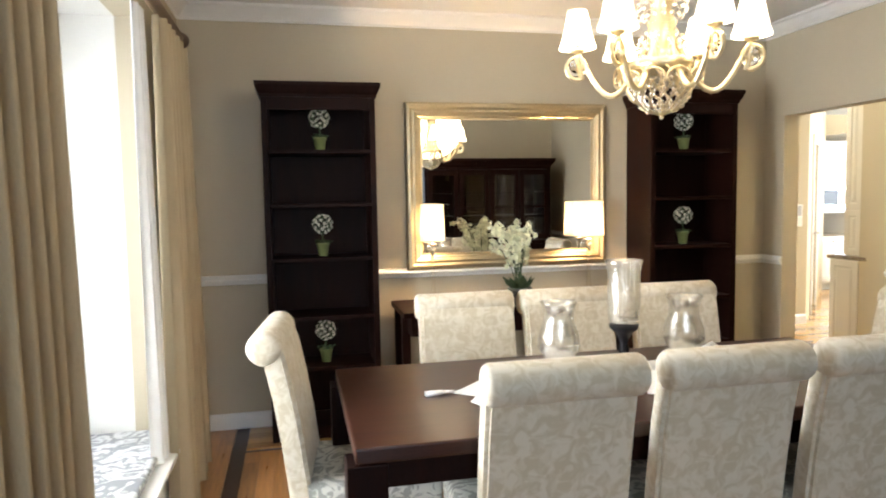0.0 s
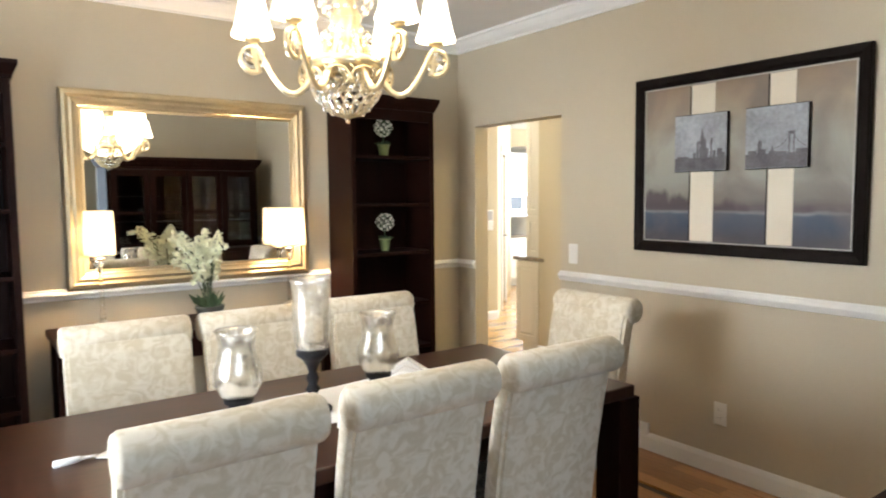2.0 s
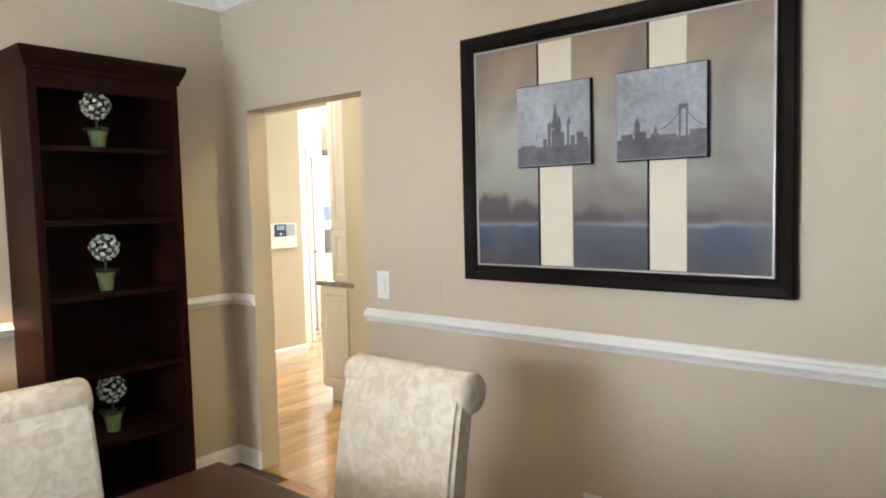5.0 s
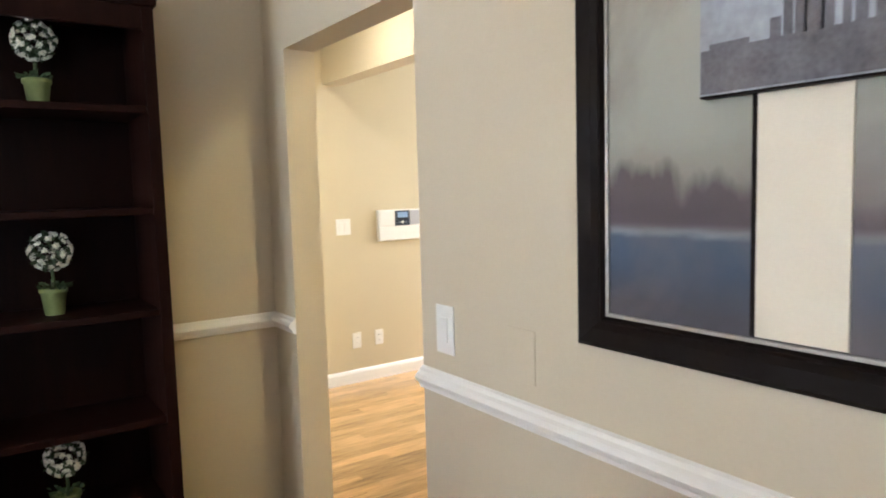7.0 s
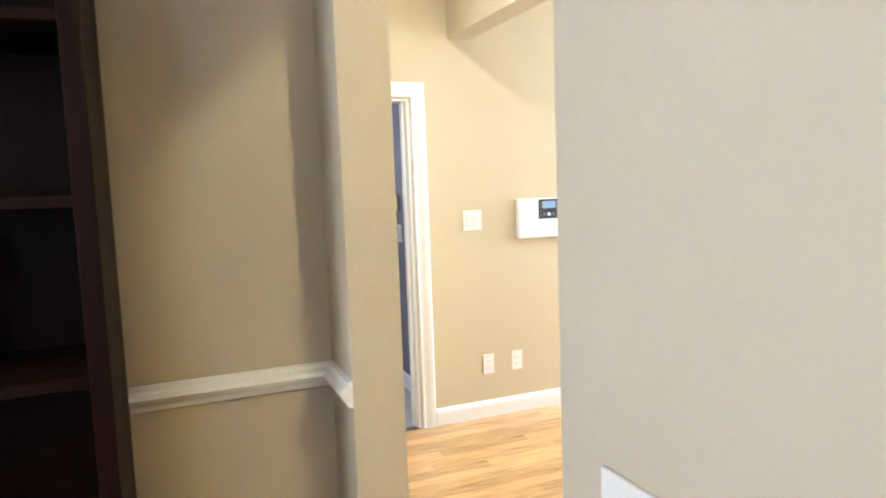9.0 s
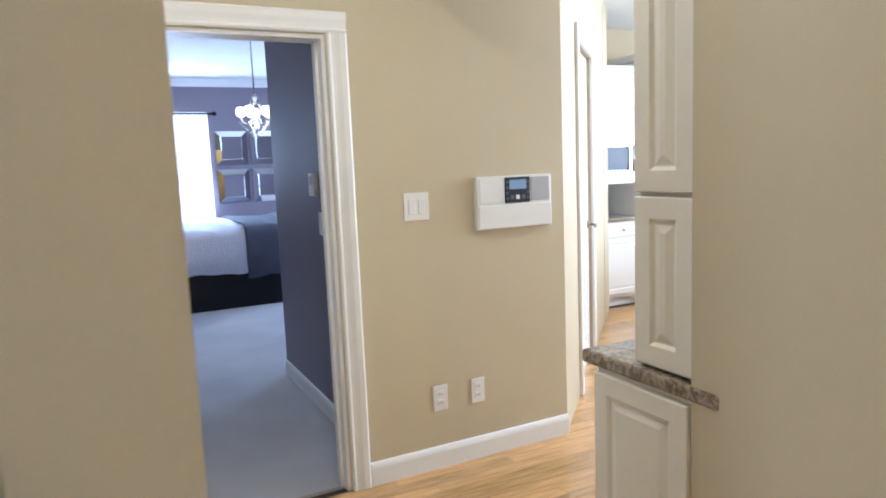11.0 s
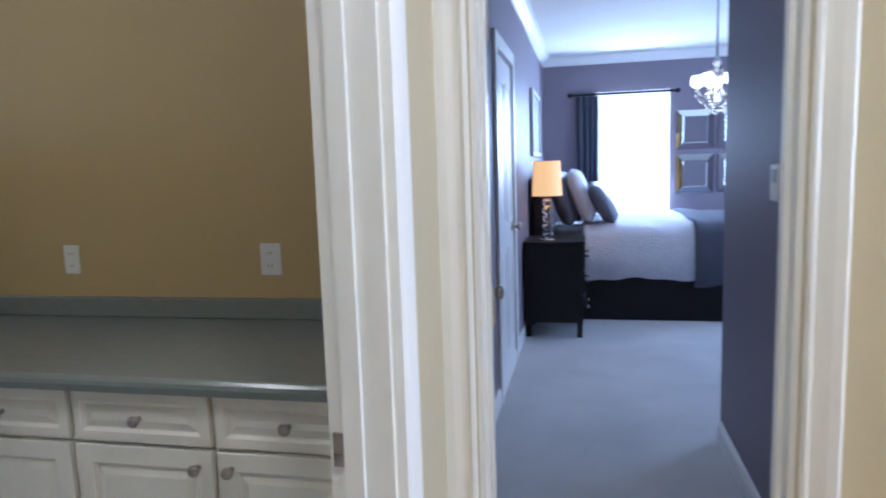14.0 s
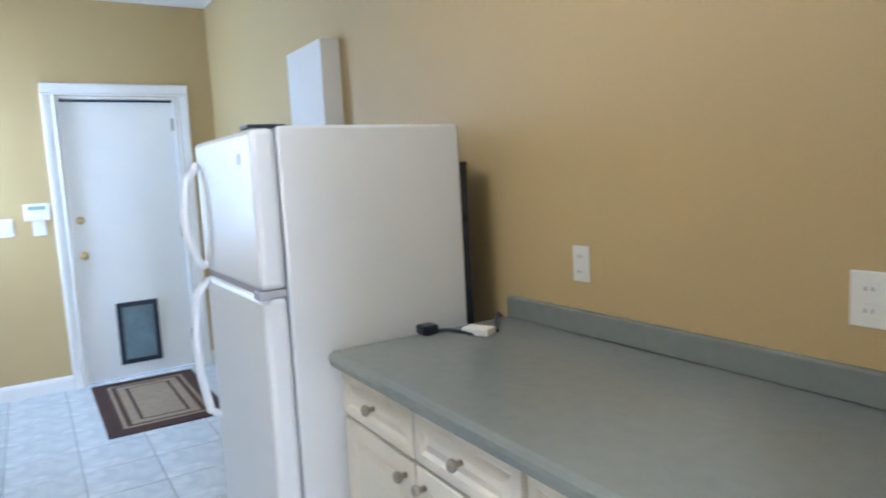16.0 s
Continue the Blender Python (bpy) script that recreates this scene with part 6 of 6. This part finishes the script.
part("centre", box((-0.35, -0.12, 0.008), (0.35, 0.12, 0.0108)), MATTAN, mat_, "tan centre field")

# ---- bedroom ----
bed = thing("bed", pose(3.16, 10.05, 0), "dark bed with white quilt and slate throw", "bed")
part("base", box((0.1, 0.0, 0.0), (2.05, 1.62, 0.40), 0.01), BLACKWOOD, bed, "dark bed base")
part("headboard", box((0.0, -0.05, 0.0), (0.09, 1.67, 1.25), 0.02), BLACKWOOD, bed, "dark headboard")
part("mattress", box((0.1, 0.02, 0.40), (2.03, 1.60, 0.72), 0.05), BEDDING, bed)


def quilt(x0, x1, y0, y1, top, low, seed):
    """Bedding draped over the mattress: rises in soft lumps and hangs down the near side."""
    rnd = random.Random(seed)
    bm, nx = bmesh.new(), 24
    prof = [(y0 - 0.035, low), (y0 - 0.04, (low + top) / 2), (y0 - 0.03, top - 0.08), (y0, top - 0.02), (y0 + 0.08, top + 0.01), (y0 + 0.4, top + 0.03), ((y0 + y1) / 2, top + 0.04), (y1 - 0.08, top + 0.01), (y1 + 0.03, top - 0.06), (y1 + 0.04, low)]
    g = []
    for i in range(nx + 1):
        x = x0 + (x1 - x0) * i / nx
        g.append([bm.verts.new((x, y + 0.012 * math.sin(26 * x + 3 * j + seed), z + 0.012 * math.sin(9 * x + 2.1 * j) + 0.008 * math.sin(23 * x + j * 1.3 + seed))) for j, (y, z) in enumerate(prof)])
    for a, b in zip(g, g[1:]):
        for j in range(len(prof) - 1):
            bm.faces.new((a[j], b[j], b[j + 1], a[j + 1]))
    bmesh.ops.recalc_face_normals(bm, faces=bm.faces[:])
    return bm


q = part("quilt", quilt(0.42, 1.36, 0.02, 1.6, 0.80, 0.36, 1), BEDDING, bed, "white rumpled quilt", True)
q.modifiers.new("thickness", "SOLIDIFY").thickness = 0.02
q = part("throw", quilt(1.32, 2.08, 0.0, 1.62, 0.82, 0.30, 4), GREYBED, bed, "slate throw over the foot", True)
q.modifiers.new("thickness", "SOLIDIFY").thickness = 0.02


def pillow(m, w, h, t, material, label):
    bm = bmesh.new()
    n = 10
    for side in (1, -1):
        g = []
        for i in range(n + 1):
            row = []
            for j in range(n + 1):
                u, v = 2 * i / n - 1, 2 * j / n - 1
                pinch = 1 - 0.07 * (u * u * v * v)
                k = max(0.0, (1 - u ** 4) * (1 - v ** 4)) ** 0.5
                row.append(bm.verts.new((u * w / 2 * pinch, side * t / 2 * k, v * h / 2 * pinch)))
            g.append(row)
        for i in range(n):
            for j in range(n):
                bm.faces.new((g[i][j], g[i + 1][j], g[i + 1][j + 1], g[i][j + 1]))
    bmesh.ops.remove_doubles(bm, verts=bm.verts[:], dist=0.0005)
    bmesh.ops.recalc_face_normals(bm, faces=bm.faces[:])
    ob = tagged(link("pillow", bm, material, smooth=True), label, "pillow", "pillows on the bed")
    ob.matrix_world = m
    return ob


for y in (10.42, 11.15):
    pillow(pose(3.40, y, 1.04, -18, 0, 90), 0.64, 0.52, 0.18, SATIN, "slate satin pillow leaning on the headboard")
    pillow(pose(3.56, y - 0.02, 1.06, -22, 0, 90), 0.60, 0.50, 0.16, BEDDING, "white pillow leaning on the pillows")
    pillow(pose(3.75, y - 0.1, 0.99, -32, 0, 86), 0.48, 0.40, 0.15, SATIN, "small slate satin cushion on the bed")

ns = thing("nightstand", pose(3.13, 9.42, 0), "black nightstand with chrome knobs", "nightstand")
part("body", box((0.0, 0.0, 0.12), (0.45, 0.46, 0.73), 0.004), BLACKWOOD, ns)
part("top", box((-0.0, -0.012, 0.73), (0.465, 0.472, 0.755), 0.004), BLACKWOOD, ns)
for x in (0.005, 0.40):
    for y in (0.005, 0.41):
        part("leg", box((x, y, 0), (x + 0.045, y + 0.045, 0.12), 0.003), BLACKWOOD, ns)
for z in (0.15, 0.35, 0.55):
    d = part("drawer", box((0.45, 0.02, z), (0.466, 0.44, z + 0.17), 0.003), BLACKWOOD, ns)
    part("knob", lathe(KNOB, 12, pose(0.466, 0.08, z + 0.085, 0, 90)), STEEL, d, "chrome knob", True)
    part("knob", lathe(KNOB, 12, pose(0.466, 0.36, z + 0.085, 0, 90)), STEEL, d, "chrome knob", True)
bl = thing("bedside_lamp", pose(3.305, 9.60, 0.742), "crystal ball lamp with a lit amber shade", "lamp")
part("base", lathe([(0.06, 0), (0.06, 0.015), (0.025, 0.025)], 18), STEEL, bl, "", True)
bm = bmesh.new()
for k in range(5):
    add_lathe(bm, [(0.012, 0.025 + 0.062 * k), (0.036, 0.04 + 0.062 * k), (0.042, 0.056 + 0.062 * k), (0.036, 0.072 + 0.062 * k), (0.012, 0.087 + 0.062 * k)], 14)
part("stem", bm, CRYSTAL, bl, "stacked crystal balls", True)
bm = bmesh.new()
add_lathe(bm, [(0.118, 0.36), (0.105, 0.63), (0.102, 0.63), (0.115, 0.36)], 24, cap=False)
part("shade", bm, SHADE_BED, bl, "lit amber fabric shade", True)
lamp("bedside_bulb", "POINT", pose(3.305, 9.60, 1.24), 5, WARM, 0.05)
# curtain, rod and sheer at the bedroom window
br = thing("curtain_rod", pose(3.45, 12.11, 2.10), "black metal curtain rod with finials", "curtain rod")
part("pole", tube([(0, 0, 0), (1.12, 0, 0)], 0.013, 10), BLACKWOOD, br, "", True)
for x in (-0.02, 1.14):
    part("finial", lathe([(0.012, -0.03), (0.025, -0.01), (0.028, 0.01), (0.012, 0.03)], 12, pose(x, 0, 0, 0, 90)), BLACKWOOD, br, "", True)
for x in (0.12, 1.0):
    part("bracket", box((x, 0, -0.012), (x + 0.02, 0.088, 0.012)), BLACKWOOD, br)
o = tagged(link("curtain", curtain_mesh(0.24, 2.06, 4, 0.03, 7, 0.05), DRAPE, smooth=True), "dark slate drape hanging beside the window", "curtain")
o.matrix_world = pose(3.62, 12.10, 0.02)
# The sheer emits light itself, in place of daylight shining through.
o = tagged(link("sheer_curtain", curtain_mesh(0.80, 1.5, 9, 0.018, 8, 0.0), glow("glowing_sheer", (0.93, 0.97, 1.0), 1.6, (0.85, 0.87, 0.9)), smooth=True), "sheer white curtain with daylight put in as its own glow", "curtain")
o.matrix_world = pose(4.11, 12.14, 0.62)
# beveled mirror panels
for ix in range(2):
    for iz in range(2):
        mm = thing("mirror_tile", pose(4.585 + 0.44 * ix, 12.198, 0.97 + 0.485 * iz), "square wall mirror with wide mirrored border", "mirror", "mirror tiles beside the window")
        loops = []
        bm = bmesh.new()
        for i, y in ((0, 0), (0, -0.02), (0.07, -0.03), (0.075, -0.018)):
            loops.append([bm.verts.new(p) for p in ((i, y, i), (0.40 - i, y, i), (0.40 - i, y, 0.43 - i), (i, y, 0.43 - i))])
        for a, b in zip(loops, loops[1:]):
            for i in range(4):
                bm.faces.new((a[i], a[(i + 1) % 4], b[(i + 1) % 4], b[i]))
        bmesh.ops.recalc_face_normals(bm, faces=bm.faces[:])
        part("border", bm, MIRROR, mm, "bevelled mirror border")
        part("glass", box((0.075, -0.017, 0.075), (0.325, -0.001, 0.355)), MIRROR, mm)
# small chandelier
bc = thing("chandelier", pose(4.40, 8.75, -0.07), "small crystal chandelier with five lit glass shades", "chandelier")
part("canopy", lathe([(0.05, 2.599), (0.045, 2.58), (0.01, 2.565)], 16), STEEL, bc, "", True)
part("rod", tube([(0, 0, 2.57), (0, 0, 2.02)], 0.006), STEEL, bc)
part("body", lathe([(0.008, 2.04), (0.03, 2.0), (0.018, 1.95), (0.04, 1.89), (0.018, 1.83), (0.03, 1.79), (0.012, 1.76), (0.004, 1.73)], 14), CRYSTAL, bc, "crystal body", True)
bead = bmesh.new()
for i in range(5):
    a = 2 * math.pi * i / 5 + 0.3
    c, s = math.cos(a), math.sin(a)
    arm = part("arm", tube([(0.02 * c, 0.02 * s, 1.86), (0.06 * c, 0.06 * s, 1.80), (0.105 * c, 0.105 * s, 1.82), (0.115 * c, 0.115 * s, 1.86)], 0.006), STEEL, bc, "", True)
    part("shade", lathe([(0.018, 1.865), (0.034, 1.878), (0.04, 1.90), (0.034, 1.93), (0.024, 1.94)], 14, pose(0.115 * c, 0.115 * s, 0)), BULB, arm, "lit glass shade", True)
    for k in range(7):
        bmesh.ops.create_icosphere(bead, subdivisions=1, radius=0.011, matrix=Matrix.Translation((0.12 * c * (1 - k / 7), 0.12 * s * (1 - k / 7), 1.815 - 0.018 * k)))
        bmesh.ops.create_icosphere(bead, subdivisions=1, radius=0.009, matrix=Matrix.Translation((0.12 * c * (1 - k / 7), 0.12 * s * (1 - k / 7), 1.85 + 0.022 * k)))
part("crystal_drop", bead, CRYSTAL, bc, "hanging crystal drops")
lamp("bedroom_chandelier_light", "POINT", pose(4.40, 8.75, 1.80), 6, (1.0, 0.85, 0.65), 0.12)
# painting and closet door on the left wall
wp = thing("framed_painting", pose(3.122, 10.8, 1.72), "dark framed picture over the bed", "painting")
part("frame", boxes(((0, -0.5, -0.3), (0.03, -0.46, 0.3)), ((0, 0.46, -0.3), (0.03, 0.5, 0.3)), ((0, -0.46, -0.3), (0.03, 0.46, -0.26)), ((0, -0.46, 0.26), (0.03, 0.46, 0.3)), bevel=0.004), GREYPLASTIC, wp, "silver frame")
part("canvas", box((0.0, -0.46, -0.26), (0.012, 0.46, 0.26)), SUBCANVAS, wp)
cd = panel_door("door_closet", pose(3.125, 8.0, 0, 0, 0, 90), 0.74, 1.98, WHITE, "white panelled closet door on the bedroom wall", [(0.1, 0.32, 0.2, 0.85), (0.42, 0.64, 0.2, 0.85), (0.1, 0.32, 1.0, 1.85), (0.42, 0.64, 1.0, 1.85)], knob=(0.67, 0.95))
cf = thing("door_frame_closet", Matrix.Identity(4), "white painted casing round the closet door", "door frame", kind="structure")
for ya, yb, za, zb in ((7.90, 7.985, 0, 2.0), (8.755, 8.84, 0, 2.0), (7.90, 8.84, 2.0, 2.08)):
    part("casing", box((3.1205, ya, za), (3.142, yb, zb), 0.004), WHITE, cf)

# ---- floor pieces ----
def plank_field(parent, x0, x1, y0, y1, along, material, width, lengths, seed):
    """Strip floor: separate boards in the given stretch, each a piece with its own small bevel."""
    rnd = random.Random(seed)
    meshes = {}
    across = y0 if along == "x" else x0
    end = y1 if along == "x" else x1
    while across < end - 0.001:
        w = min(width, end - across)
        p = (x0 if along == "x" else y0) - rnd.uniform(0, 0.6)
        stop = x1 if along == "x" else y1
        lo_ = x0 if along == "x" else y0
        while p < stop - 0.001:
            length = rnd.choice(lengths)
            a, b = max(p, lo_), min(p + length, stop)
            p += length
            if b - a < 0.02:
                continue
            key = (round(b - a, 3), round(w, 3))
            if key not in meshes:
                bm = bmesh.new()
                L, W = key
                g = 0.0005
                if along == "x":
                    add_box(bm, (g, g, -0.012), (L - g, W - g, 0.0))
                else:
                    add_box(bm, (g, g, -0.012), (W - g, L - g, 0.0))
                me = bpy.data.meshes.new("plank")
                bm.to_mesh(me)
                bm.free()
                me.materials.append(material)
                meshes[key] = me
            ob = new("plank", meshes[key])
            ob.parent = parent
            ob.location = (a, across, 0.0) if along == "x" else (across, a, 0.0)
        across += w


def fields(name, label):
    e = thing(name, Matrix.Identity(4), label, "floor", kind="structure")
    return e


hf = fields("oak_strip_floor", "glossy light oak strip floor of hall and kitchen")
plank_field(hf, 3.2, 5.9, 4.1, 5.78, "x", OAK, 0.07, (0.5, 0.7, 0.9, 1.1), 3)
plank_field(hf, 5.9, 8.6, 4.5, 7.8, "x", OAK, 0.07, (0.5, 0.7, 0.9, 1.2), 5)
plank_field(hf, 4.95, 5.9, 5.785, 6.63, "x", OAK, 0.07, (0.5, 0.7, 0.9), 31)
plank_field(hf, 3.16, 4.25, 2.55, 4.1, "x", OAK, 0.07, (0.5, 0.7, 1.1), 8)
df = fields("dining_oak_floor", "reddish oak strip floor with dark inlaid border")
plank_field(df, 0.0, 2.72, 0.2, 3.45, "y", OAK_Y, 0.085, (0.9, 1.2, 1.5), 4)
plank_field(df, -0.85, -0.60, -0.5, 3.89, "y", OAK_Y, 0.083, (0.9, 1.2), 9)
plank_field(df, -0.52, -0.06, -0.5, 3.45, "y", OAK_Y, 0.083, (0.9, 1.2), 19)
plank_field(df, -0.52, 2.85, 3.51, 3.89, "x", OAK, 0.085, (0.9, 1.2), 12)
plank_field(df, 2.78, 3.16, -0.3, 3.45, "y", OAK_Y, 0.085, (0.9, 1.2), 14)
tf = fields("laundry_tile_floor", "pale blue-grey stone tile floor with grey grout")
tb = bmesh.new()
add_box(tb, (0.003, 0.003, -0.01), (0.327, 0.327, 0.0), 0.0015)
tm = bpy.data.meshes.new("tile")
tb.to_mesh(tm)
tb.free()
tm.materials.append(TILE)
for i in range(16):
    for j in range(7):
        x, y = -2.0 + 0.33 * i, 4.05 + 0.33 * j
        if x < 3.0 and y < 6.1:
            ob = new("tile", tm)
            ob.parent = tf
            ob.location = (x, y, 0)
